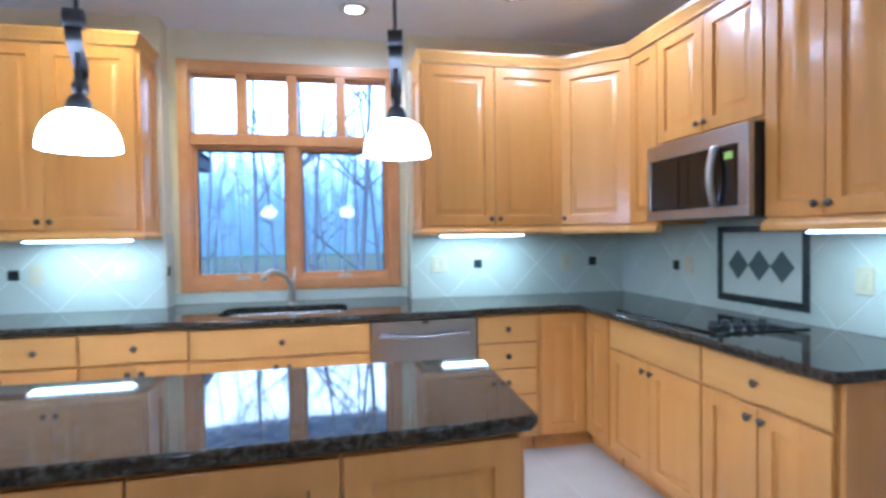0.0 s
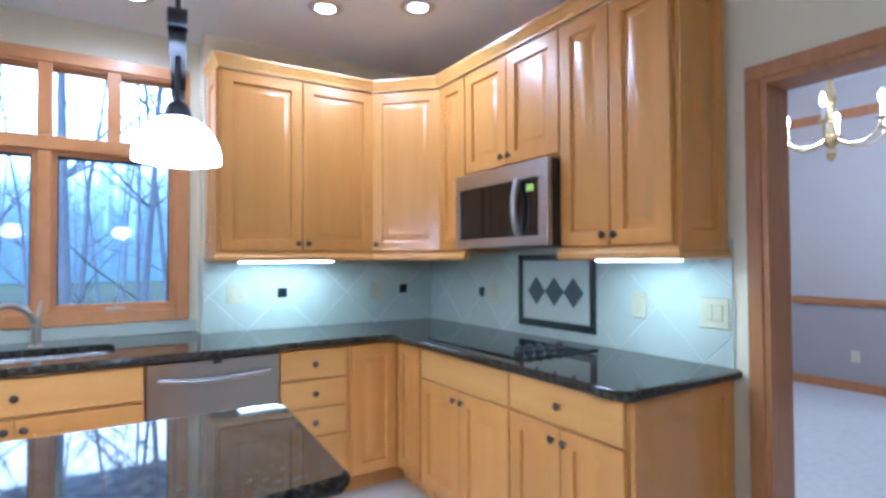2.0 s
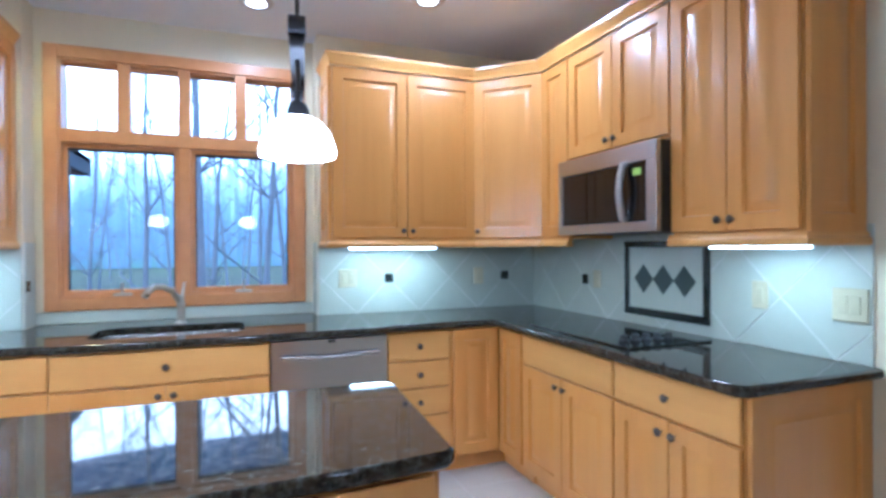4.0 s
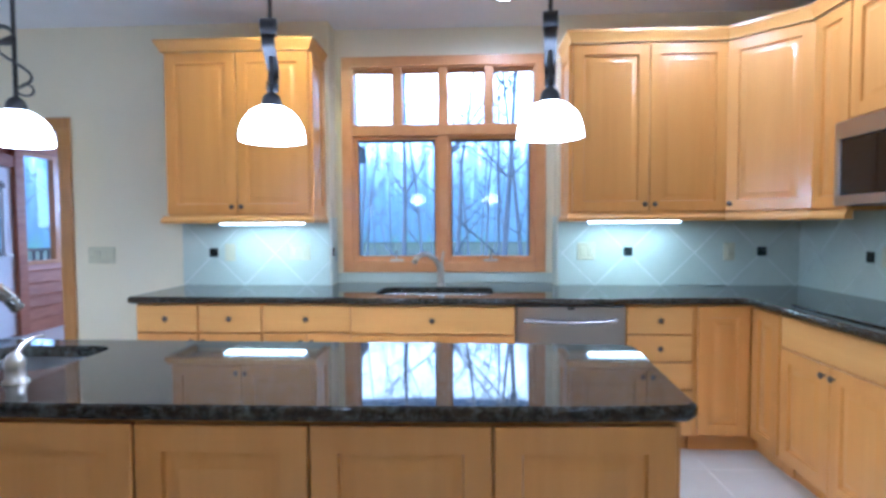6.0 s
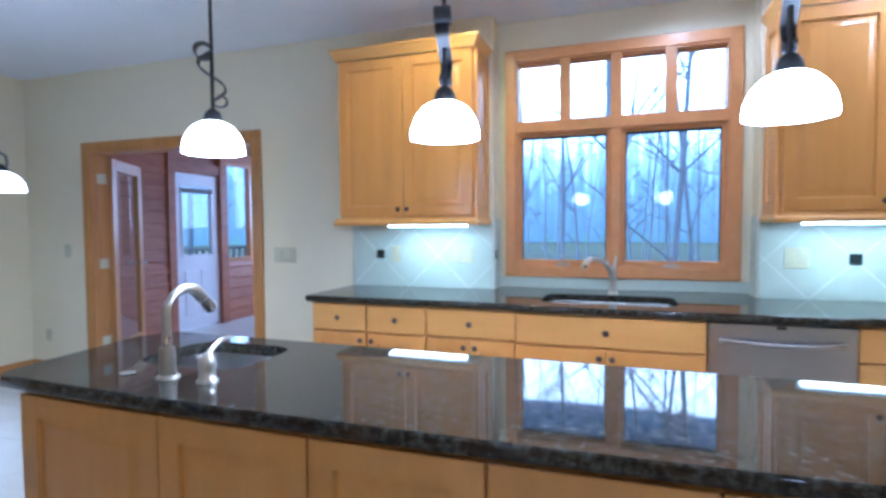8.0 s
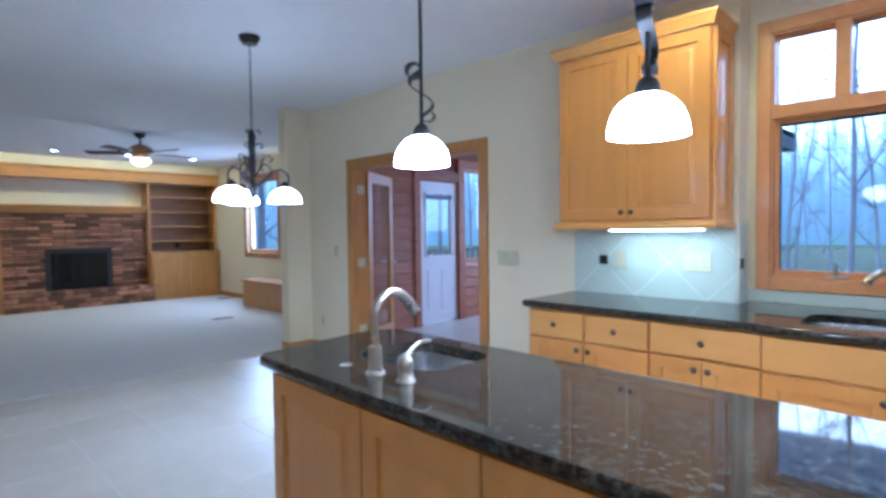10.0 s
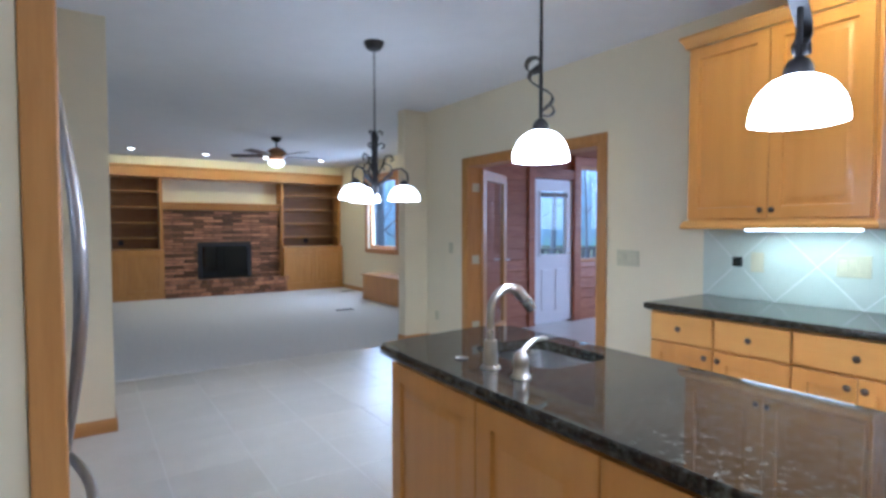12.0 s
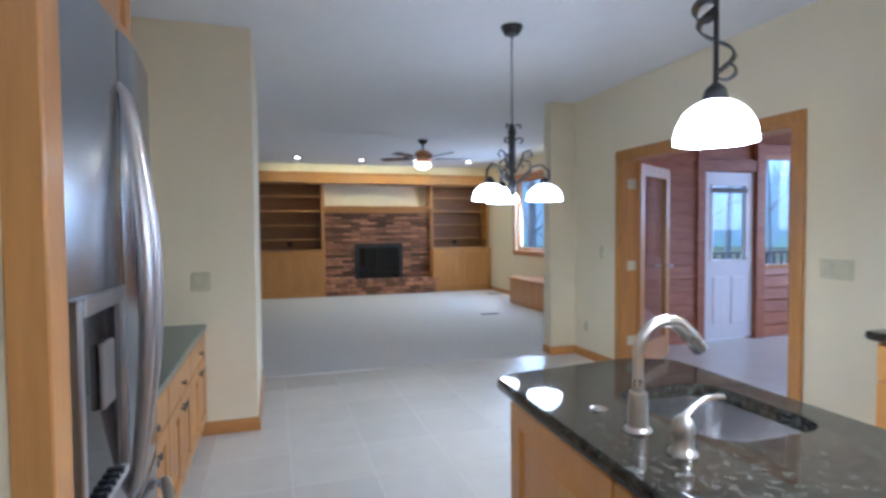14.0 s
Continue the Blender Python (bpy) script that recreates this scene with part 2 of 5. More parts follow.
def inset_poly(pts, d):
    """Move a counter-clockwise outline inwards by d."""
    out, n = [], len(pts)
    for i in range(n):
        p0, p1, p2 = Vector(pts[i - 1]), Vector(pts[i]), Vector(pts[(i + 1) % n])
        a, b = (p1 - p0).normalized(), (p2 - p1).normalized()
        na, nb = Vector((-a.y, a.x)), Vector((-b.y, b.x))
        m = na + nb
        out.append(tuple(p1 + m * (d / max(0.3, 1 + na.dot(nb)))))
    return out


def slab(bm, outer, holes, z0, z1, edge=0.008):
    """A worktop: an outline with holes, with eased edges."""
    from mathutils.geometry import tessellate_polygon
    steps = [(z0, edge * 0.8), (z0 + edge * 0.4, edge * 0.25), (z0 + edge, 0), (z1 - edge, 0), (z1 - edge * 0.4, edge * 0.25), (z1, edge * 0.8)]
    loops = [[(x, y, z) for x, y in (inset_poly(outer, d) if d else outer)] for z, d in steps]
    made = [[bm.verts.new(p) for p in loop] for loop in loops]
    n = len(outer)
    for a, b in zip(made, made[1:]):
        for i in range(n):
            bm.faces.new((a[i], a[(i + 1) % n], b[(i + 1) % n], b[i]))
    hv = []
    for h in holes:
        lo, hi = [bm.verts.new((x, y, z0)) for x, y in h], [bm.verts.new((x, y, z1)) for x, y in h]
        hv.append((lo, hi))
        for i in range(len(h)):
            j = (i + 1) % len(h)
            bm.faces.new((lo[j], lo[i], hi[i], hi[j]))
    for k, z, flip in ((0, z0, True), (-1, z1, False)):
        rim = made[k]
        every = rim + [v for lo, hi in hv for v in (hi if k else lo)]
        tris = tessellate_polygon([[v.co for v in rim]] + [[v.co for v in (hi if k else lo)] for lo, hi in hv])
        for t in tris:
            f = [every[i] for i in t]
            if len(set(f)) == 3:
                try:
                    bm.faces.new(f)
                except ValueError:
                    pass
    bmesh.ops.recalc_face_normals(bm, faces=bm.faces)
    return bm


def mesh_of(name, bm, mat, smooth=True):
    me = bpy.data.meshes.new(name)
    bmesh.ops.recalc_face_normals(bm, faces=bm.faces)
    if smooth:
        for f in bm.faces:
            f.smooth = True
        for e in bm.edges:
            if len(e.link_faces) == 2:
                bend = e.calc_face_angle(0.0)
                areas = sorted(f.calc_area() for f in e.link_faces)
                flat = any(abs(f.normal.z) > 0.9995 for f in e.link_faces)
                e.smooth = bend < radians(8) or (bend < radians(50) and not flat and areas[1] < 5 * areas[0])
    bm.to_mesh(me)
    bm.free()
    me.materials.append(mat)
    return me


def part(name, bm, mat, parent, label="", m=None):
    ob = new(name, bm if isinstance(bm, bpy.types.Mesh) else mesh_of(name, bm, mat))
    ob.parent = parent
    if m is not None:
        ob.matrix_basis = m
    return tagged(ob, label)


def thing(name, m, label, category, group="", kind=""):
    ob = new(name)
    ob.empty_display_size = 0.1
    ob.matrix_basis = m
    return tagged(ob, label, category, group, kind)


def solid(name, bm, mat, label="", category="", group="", kind="", m=None):
    ob = new(name, mesh_of(name, bm, mat, smooth=not name.startswith(("trim", "baseboard"))))
    if m is not None:
        ob.matrix_basis = m
    return tagged(ob, label, category, group, kind)


def clip_poly(poly, x0, y0, x1, y1):
    for axis, lim, keep in ((0, x0, 1), (0, x1, -1), (1, y0, 1), (1, y1, -1)):
        out = []
        for i, p in enumerate(poly):
            q = poly[i - 1]
            ip, iq = (p[axis] - lim) * keep >= 0, (q[axis] - lim) * keep >= 0
            if ip != iq:
                t = (lim - q[axis]) / (p[axis] - q[axis])
                out.append((q[0] + t * (p[0] - q[0]), q[1] + t * (p[1] - q[1])))
            if ip:
                out.append(p)
        poly = out
        if not poly:
            return []
    return poly



def facing(deg, x, y, z=0):
    return pose(x, y, z, 0, 0, deg)


# a cabinet front: outer frame, sunk groove, raised field; faces -y, its back at y = 0
FRONTS = {}


def front_mesh(w, h, style, mat):
    key = (round(w, 3), round(h, 3), style, mat.name)
    if key not in FRONTS:
        bm = bmesh.new()
        box(bm, 0, -0.02, 0, w, 0, h, bev=0.004 if style == "slab" else 0.003)
        if style == "panel":
            bm.faces.ensure_lookup_table()
            f = max((f for f in bm.faces if f.normal.y < -0.9), key=lambda f: f.calc_area())
            rail = min(0.062, w * 0.22)
            for thick, deep in ((rail, 0.0), (0.004, -0.014), (0.014, 0.0), (0.024, 0.011)):
                bmesh.ops.inset_region(bm, faces=[f], thickness=thick, depth=deep, use_even_offset=True)
        FRONTS[key] = mesh_of("front", bm, mat)
    return FRONTS[key]


KNOB = mesh_of("knob", lathe(bmesh.new(), [(0.004, 0.0), (0.005, -0.012), (0.008, -0.016), (0.0155, -0.019), (0.0165, -0.023), (0.012, -0.028), (0.004, -0.030)], 14, axis="Y"), KNOBM)


def cabinet(name, m, w, d, z0, z1, fronts, label, group, mat=MAPLE, toe=0.0, depth_face=0.0):
    """A cabinet box whose face is y = 0 looking at -y, x from 0 to w. fronts: (kind, x, z, w, h, knobs)."""
    c = thing(name, m, label, "cabinet", group)
    bm = bmesh.new()
    box(bm, 0, 0, z0 + toe, w, d, z1, bev=0.002)
    part("body", bm, mat, c)
    if toe:
        part("toe_kick", box(bmesh.new(), 0.002, 0.07, 0.0, w - 0.002, d, toe), mat, c)
    for kind, x, z, fw, fh, knobs in fronts:
        horizontal = MAPLE_H if mat is MAPLE else GOLD_H
        f = part(kind, front_mesh(fw, fh, "slab" if kind == "drawer_front" else "panel", horizontal if kind == "drawer_front" else mat), None, c, m=pose(x, -0.002, z))
        for kx, kz in knobs:
            part("knob", KNOB, None, f, "dark pewter mushroom knob", m=pose(kx, -0.02, kz))
    return c

# ---- structure ----
WALLS = [
    ("wall_north", PAINT, [
        (-8.27, 0, 0, -6.945, 0.16, CEIL), (-6.945, 0, 2.04, -5.155, 0.16, CEIL), (-5.155, 0, 0, -3.4, 0.16, CEIL), (-3.4, 0, 0, -3.21, 0.33, CEIL),
        (-3.21, 0.18, 0, -1.625, 0.33, 1.03), (-3.21, 0.18, 2.51, -1.625, 0.33, CEIL), (-3.21, 0.18, 1.03, -3.105, 0.33, 2.51), (-1.735, 0.18, 1.03, -1.625, 0.33, 2.51),
        (-1.625, 0, 0, 0.0, 0.33, CEIL)]),
    ("wall_east", PAINT, [(0.0, -2.46, 0, 0.14, 0.33, CEIL), (0.0, -3.445, 2.04, 0.14, -2.46, CEIL), (0.0, -5.4, 0, 0.14, -3.445, CEIL)]),
    ("wall_south", PAINT, [(-4.5, -4.3, 0, -3.42, -4.16, CEIL), (-6.46, -4.3, 0, -4.5, -4.16, CEIL), (-3.42, -5.4, 0, -3.28, -4.16, CEIL), (-3.525, -4.16, 0, -3.46, -3.536, CEIL), (-3.28, -5.4, 0, 0.0, -5.26, CEIL)]),
    ("wall_hall_block", PAINT, [(-7.85, -4.3, 0, -6.46, -3.295, CEIL)]),
    ("pilaster", PAINT, [(-7.93, -0.30, 0, -7.77, 0.0, CEIL)]),
    ("wall_living_north", PAINT, [(-14.35, 1.53, 0, -12.55, 1.69, CEIL), (-11.31, 1.53, 0, -8.42, 1.69, CEIL), (-12.55, 1.53, 0, -11.31, 1.69, 0.95), (-12.55, 1.53, 2.37, -11.31, 1.69, CEIL)]),
    ("wall_living_west", PAINT, [(-14.5, -6.2, 0, -14.35, 1.69, CEIL)]),
    ("wall_living_south", PAINT, [(-14.35, -6.2, 0, -7.85, -6.05, CEIL), (-8.0, -6.05, 0, -7.85, -4.3, CEIL)]),
    ("wall_living_soffit", PAINT, [(-14.35, -3.5, 2.571, -13.93, 1.53, CEIL)]),
    ("wall_living_east", PAINT, [(-8.42, 0.16, 0, -8.27, 1.53, CEIL)]),
    ("wall_dining", GREYWALL, [(4.3, -5.4, 0.92, 4.45, 2.2, 3.2), (0.14, 2.05, 0, 4.3, 2.2, 3.2), (0.14, -5.4, 0, 4.3, -5.26, 3.2), (0.0, -5.4, CEIL + 0.12, 0.14, 2.2, 3.2), (0.0, 0.33, 0, 0.14, 2.05, CEIL + 0.12)]),
    ("wall_dining_dado", GREYWALL_LOW, [(4.3, -5.26, 0, 4.45, 2.05, 0.92)]),
]
for wname, wmat, rows in WALLS:
    solid(wname, boxes(*rows), wmat, kind="structure")
solid("ceiling", boxes((-14.5, -6.2, CEIL, 0.0, 0.33, CEIL + 0.12), (-14.5, 0.33, CEIL, -8.27, 1.69, CEIL + 0.12)), CEILING, kind="structure")
solid("ceiling_dining", boxes((0.0, -5.4, 3.2, 4.45, 2.2, 3.3)), CEILING, kind="structure")
floor = solid("floor", boxes((-7.8, -5.4, -0.1, 0.14, 0.0, -0.0015), (-6.945, 0.0, -0.1, -5.155, 0.16, -0.0015)), FLOORGROUT, kind="structure")
solid("carpet_living", boxes((-14.35, -6.05, -0.1, -7.8, 1.53, 0.006)), CARPET, "beige cut-pile carpet with worn paths", "carpet", kind="structure")
solid("carpet_dining", boxes((0.14, -5.26, -0.1, 4.3, 2.05, 0.004)), CARPET, kind="structure")


def sweep(path, profile, closed=False):
    """A moulding along a plan line; profile points are (out, z), out to the right of the way."""
    bm, loops, n = bmesh.new(), [], len(path)
    for i in range(n):
        p = Vector(path[i])
        a = (p - Vector(path[i - 1])).normalized() if i else None
        b = (Vector(path[i + 1]) - p).normalized() if i < n - 1 else None
        a, b = a or b, b or a
        na, nb = Vector((a.y, -a.x)), Vector((b.y, -b.x))
        m = (na + nb) / max(0.3, 1 + na.dot(nb))
        loops.append([(p.x + m.x * o, p.y + m.y * o, z) for o, z in profile])
    return rings(bm, loops)


# baseboards and the oak threshold
BASE = [(0.0, 0.0), (0.014, 0.0), (0.014, 0.065), (0.008, 0.085), (0.0, 0.09)]
for line in ([(-6.46, -3.655), (-6.46, -3.295), (-7.83, -3.295)], [(-7.93, -0.30), (-7.77, -0.30), (-7.77, 0.0), (-7.025, 0.0)], [(-5.075, 0.0), (-4.28, 0.0)], [(-13.85, 1.53), (-11.75, 1.53)]):
    solid("baseboard", sweep(list(line), BASE), GOLD_H, kind="structure")
solid("baseboard", boxes((4.285, -5.2, 0.004, 4.3, 2.0, 0.1)), TRIM, kind="structure")
solid("trim_chair_rail", boxes((4.265, -5.2, 0.88, 4.3, 2.0, 0.92), (4.28, -5.2, 0.865, 4.3, 2.0, 0.94), bev=0.004), TRIM, kind="structure")
solid("trim_picture_rail", boxes((4.275, -5.2, 2.78, 4.3, 2.0, 2.88), bev=0.004), TRIM, kind="structure")


def casing(name, m, w, h, width, mat, depth=0.02, wall=0.16):
    """Flat casing round a doorway w wide, h high, in a wall's face y = 0, with the jamb lining behind it."""
    t = thing(name, m, "", "", kind="structure")
    part("casing_side", box(bmesh.new(), -width, -depth, 0, 0, -0.001, h, bev=0.004), mat, t)
    part("casing_side", box(bmesh.new(), w, -depth, 0, w + width, -0.001, h, bev=0.004), mat, t)
    part("casing_head", box(bmesh.new(), -width, -depth, h, w + width, -0.001, h + width, bev=0.004), mat, t)
    part("jamb", boxes((-0.001, -0.012, 0, 0.022, wall + 0.01, h), (w - 0.022, -0.012, 0, w + 0.001, wall + 0.01, h), (0.022, -0.012, h - 0.022, w - 0.022, wall + 0.01, h + 0.001)), mat, t)
    return t


casing("door_1", facing(0, -6.945, 0), 1.79, 2.04, 0.075, GOLD)
casing("door_2", facing(-90, 0, -2.46), 0.985, 2.04, 0.057, TRIM, wall=0.14)

# the kitchen window: fir casing, four transom lights, two casements
WX0, WX1, WZ0, WZ1, WY = -3.16, -1.683, 0.99, 2.55, 0.18
win = thing("window_1", pose(0, 0, 0), "", "", kind="structure")
cw = 0.074
part("casing", boxes((WX0, WY - 0.022, WZ0, WX0 + cw, WY - 0.001, WZ1), (WX1 - cw, WY - 0.022, WZ0, WX1, WY - 0.001, WZ1), (WX0 + cw, WY - 0.022, WZ1 - cw, WX1 - cw, WY - 0.001, WZ1), (WX0 + cw, WY - 0.022, WZ0, WX1 - cw, WY - 0.001, WZ0 + cw), bev=0.004), FIR, win)
ix0, ix1, iz0, iz1 = WX0 + cw, WX1 - cw, WZ0 + cw, WZ1 - cw
part("window_frame", boxes((ix0 - 0.008, WY - 0.004, iz0, ix0 + 0.012, 0.32, iz1), (ix1 - 0.012, WY - 0.004, iz0, ix1 + 0.008, 0.32, iz1), (ix0, WY - 0.004, iz1 - 0.012, ix1, 0.32, iz1 + 0.008), (ix0, WY - 0.004, iz0 - 0.008, ix1, 0.32, iz0 + 0.012)), FIR, win)
ZR = 2.02
part("mullion", boxes((ix0, WY - 0.012, ZR - 0.038, ix1, 0.27, ZR + 0.045), bev=0.006), FIR, win)
xm = (ix0 + ix1) / 2
part("mullion", boxes((xm - 0.036, WY - 0.01, iz0, xm + 0.036, 0.27, ZR - 0.038), bev=0.006), FIR, win)
for k in (1, 2, 3):
    x = ix0 + (ix1 - ix0) * k / 4
    part("mullion", boxes((x - 0.036, WY - 0.008, ZR + 0.045, x + 0.036, 0.26, iz1), bev=0.005), FIR, win)
GASKET = BLACKPLASTIC
for k in range(4):
    a, b = ix0 + (ix1 - ix0) * k / 4 + (0.036 if k else 0.012), ix0 + (ix1 - ix0) * (k + 1) / 4 - (0.036 if k < 3 else 0.012)
    p = part("pane", boxes((a, 0.235, ZR + 0.045, b, 0.239, iz1 - 0.012)), GLASS, win)
    p.visible_shadow = False
    part("gasket", boxes((a, 0.225, iz1 - 0.03, b, 0.233, iz1 - 0.012)), FIR, win)
for a, b in ((ix0 + 0.012, xm - 0.036), (xm + 0.036, ix1 - 0.012)):
    z0, z1 = iz0 + 0.012, ZR - 0.038
    s = part("sash", boxes((a, 0.20, z0, a + 0.024, 0.24, z1), (b - 0.024, 0.20, z0, b, 0.24, z1), (a + 0.024, 0.20, z1 - 0.026, b - 0.024, 0.24, z1), (a + 0.024, 0.20, z0, b - 0.024, 0.24, z0 + 0.032), bev=0.003), FIR, win)
    part("gasket", boxes((a + 0.024, 0.213, z0 + 0.032, a + 0.031, 0.235, z1 - 0.026), (b - 0.031, 0.213, z0 + 0.032, b - 0.024, 0.235, z1 - 0.026), (a + 0.024, 0.213, z1 - 0.041, b - 0.024, 0.235, z1 - 0.026)), GASKET, s)
    p = part("pane", boxes((a + 0.024, 0.222, z0 + 0.032, b - 0.024, 0.226, z1 - 0.026)), GLASS, s)
    p.visible_shadow = False
    c = (a + b) / 2
    bm = boxes((c - 0.05, 0.165, iz0 + 0.004, c + 0.05, 0.198, iz0 + 0.022), bev=0.004)
    tube(bm, [(c, 0.17, iz0 + 0.02), (c, 0.155, iz0 + 0.05), (c + 0.004, 0.15, iz0 + 0.085)], 0.006)
    part("crank_handle", bm, NICKEL, s, "small metal casement crank")
solid("sill_upstand", boxes((-3.205, 0.165, 0.917, -1.63, 0.178, 0.985)), TILE, kind="structure")

# ---- kitchen cabinets ----
BASES = "base cabinets"
UPPERS = "wall cabinets"
D0, D1 = 0.705, 0.862


def base_unit(x0, x1, doors=2, m=None, face=-0.61, drawer_knob=True, knob_side="mid"):
    w, g = x1 - x0, 0.006
    fr = [("drawer_front", g, D0, w - 2 * g, D1 - D0, [((w - 2 * g) / 2, (D1 - D0) / 2)] if drawer_knob else [])]
    h = D0 - 0.012 - 0.115
    if doors == 2:
        dw = (w - 3 * g) / 2
        fr += [("door", g, 0.115, dw, h, [(dw - 0.03, h - 0.045)]), ("door", 2 * g + dw, 0.115, dw, h, [(0.03, h - 0.045)])]
    else:
        dw = w - 2 * g
        fr += [("door", g, 0.115, dw, h, [((dw - 0.03) if knob_side == "far" else 0.03, h - 0.045)])]
    return cabinet("base_cabinet", m or facing(0, x0, face), w, -face - 0.004, 0, 0.874, fr, "maple base cabinet with a drawer over raised-panel doors", BASES, toe=0.1)


base_unit(-4.238, -3.852, 1, knob_side="far")
base_unit(-3.85, -3.462, 1)
base_unit(-3.46, -2.928, 2)
sb = base_unit(-2.926, -1.969, 2, face=-0.645)
for ob in sb.children:
    if ob.name.startswith("body"):
        ob.data = mesh_of("body", boxes((0, 0, 0.1, 0.957, 0.018, 0.874), (0, 0.018, 0.1, 0.018, 0.64, 0.874), (0.939, 0.018, 0.1, 0.957, 0.64, 0.874), (0.018, 0.018, 0.1, 0.939, 0.64, 0.62)), MAPLE)
dr = [(0.705, 0.862), (0.545, 0.696), (0.385, 0.536), (0.115, 0.376)]
cabinet("drawer_cabinet", facing(0, -1.339, -0.61), 0.388, 0.606, 0, 0.874, [("drawer_front", 0.006, a, 0.376, b - a, [(0.188, (b - a) / 2)]) for a, b in dr], "maple base cabinet with four slab drawers", BASES, toe=0.1)
# corner unit with a folding pair of doors, in an L
cu = thing("corner_cabinet", pose(0, 0, 0), "maple L-shaped corner base cabinet with two tall raised-panel doors", "cabinet", BASES)
part("body", boxes((-0.949, -0.61, 0.1, -0.61, -0.004, 0.874), (-0.61, -0.912, 0.1, -0.004, -0.004, 0.874)), MAPLE, cu)
part("toe_kick", boxes((-0.949, -0.55, 0, -0.55, -0.01, 0.1), (-0.55, -0.912, 0, -0.01, -0.01, 0.1)), MAPLE, cu)
part("door", front_mesh(0.288, 0.747, "panel", MAPLE), None, cu, m=facing(0, -0.925, -0.612, 0.115))
part("door", front_mesh(0.262, 0.747, "panel", MAPLE), None, cu, m=facing(-90, -0.612, -0.636, 0.115))
base_unit(0, 0.775, 2, m=facing(-90, -0.61, -0.914), drawer_knob=False)
base_unit(0, 0.622, 2, m=facing(-90, -0.61, -1.691))
# panelled end of the run
ep = thing("end_panel", facing(0, -0.61, -2.315), "maple raised-panel end of the cabinet run", "panel")
part("panel", front_mesh(0.606, 0.76, "panel", MAPLE), None, ep, m=pose(0.0, 0, 0.112))


def upper(m, w, d, doors, z0=1.40, z1=2.455, label="maple wall cabinet with raised-panel doors", knobs=True):
    g, n = 0.005, doors
    dw = (w - g * (n + 1)) / n
    fr = []
    for k in range(n):
        kx = dw - 0.028 if (k == 0 and n == 2) else 0.028
        fr.append(("door", g + k * (dw + g), z0 + 0.012, dw, z1 - z0 - 0.024, [(kx, 0.045)] if knobs else []))
    return cabinet("wall_cabinet", m, w, d, z0, z1, fr, label, UPPERS)


upper(facing(0, -4.20, -0.31), 0.945, 0.306, 2)
upper(facing(0, -1.587, -0.31), 0.944, 0.306, 2)
# diagonal corner
cc = thing("wall_cabinet", pose(0, 0, 0), "maple diagonal corner wall cabinet with one door", "cabinet", UPPERS)
bm = bmesh.new()
rings(bm, [[(-0.641, -0.31, z), (-0.31, -0.641, z), (-0.004, -0.641, z), (-0.004, -0.004, z), (-0.641, -0.004, z)] for z in (1.40, 2.455)])
part("body", bm, MAPLE, cc)
dd = math.hypot(0.331, 0.331)
f = part("door", front_mesh(dd - 0.014, 1.03, "panel", MAPLE), None, cc, m=facing(-45, -0.641, -0.31, 1.412) @ pose(0.007, -0.002, 0))
part("knob", KNOB, None, f, "dark pewter mushroom knob", m=pose(0.03, -0.02, 0.045))
upper(facing(-90, -0.31, -0.643), 0.286, 0.306, 1, knobs=False, label="narrow maple wall cabinet beside the microwave")
upper(facing(-90, -0.31, -0.931), 0.776, 0.306, 2, z0=1.845, label="short maple wall cabinet above the microwave")
upper(facing(-90, -0.31, -1.709), 0.589, 0.306, 2, label="maple wall cabinet with two tall raised-panel doors")
ep2 = thing("end_panel", facing(0, -0.31, -2.30), "maple end panel of the wall cabinet", "panel")
part("panel", front_mesh(0.3, 1.05, "panel", MAPLE), None, ep2, m=pose(0.002, 0.0, 1.4))
ep3 = thing("end_panel", facing(90, -3.254, -0.304), "maple end panel of the wall cabinet", "panel")
part("panel", front_mesh(0.298, 1.05, "panel", MAPLE), None, ep3, m=pose(0.0, 0.0, 1.4))
ep4 = thing("end_panel", facing(-90, -1.588, -0.006), "maple end panel of the wall cabinet", "panel")
part("panel", front_mesh(0.298, 1.05, "panel", MAPLE), None, ep4, m=pose(0.0, 0.0, 1.4))

CROWN = [(0.0, 2.45), (0.024, 2.45), (0.026, 2.462), (0.036, 2.475), (0.058, 2.50), (0.068, 2.505), (0.068, 2.522), (0.0, 2.522)]
CROWN = [(o * 0.62, z) for o, z in CROWN]
RAIL = [(-0.01, 1.352), (0.026, 1.352), (0.034, 1.360), (0.034, 1.377), (0.024, 1.388), (0.022, 1.402), (-0.01, 1.402)]
solid("trim_crown", sweep([(-4.20, -0.004), (-4.20, -0.332), (-3.254, -0.332), (-3.254, -0.004)], CROWN), MAPLE_H, "maple crown moulding on the wall cabinet", kind="structure")
solid("trim_crown", sweep([(-1.588, -0.004), (-1.588, -0.332), (-0.65, -0.332), (-0.332, -0.65), (-0.332, -2.32), (-0.004, -2.32)], CROWN), MAPLE_H, kind="structure")
solid("trim_light_rail", sweep([(-4.20, -0.004), (-4.20, -0.318), (-3.254, -0.318), (-3.254, -0.004)], RAIL), MAPLE_H, kind="structure")
solid("trim_light_rail", sweep([(-1.588, -0.004), (-1.588, -0.318), (-0.644, -0.318), (-0.318, -0.644), (-0.318, -0.945)], RAIL), MAPLE_H, kind="structure")
solid("trim_light_rail", sweep([(-0.318, -1.71), (-0.318, -2.305), (-0.004, -2.305)], RAIL), MAPLE_H, kind="structure")

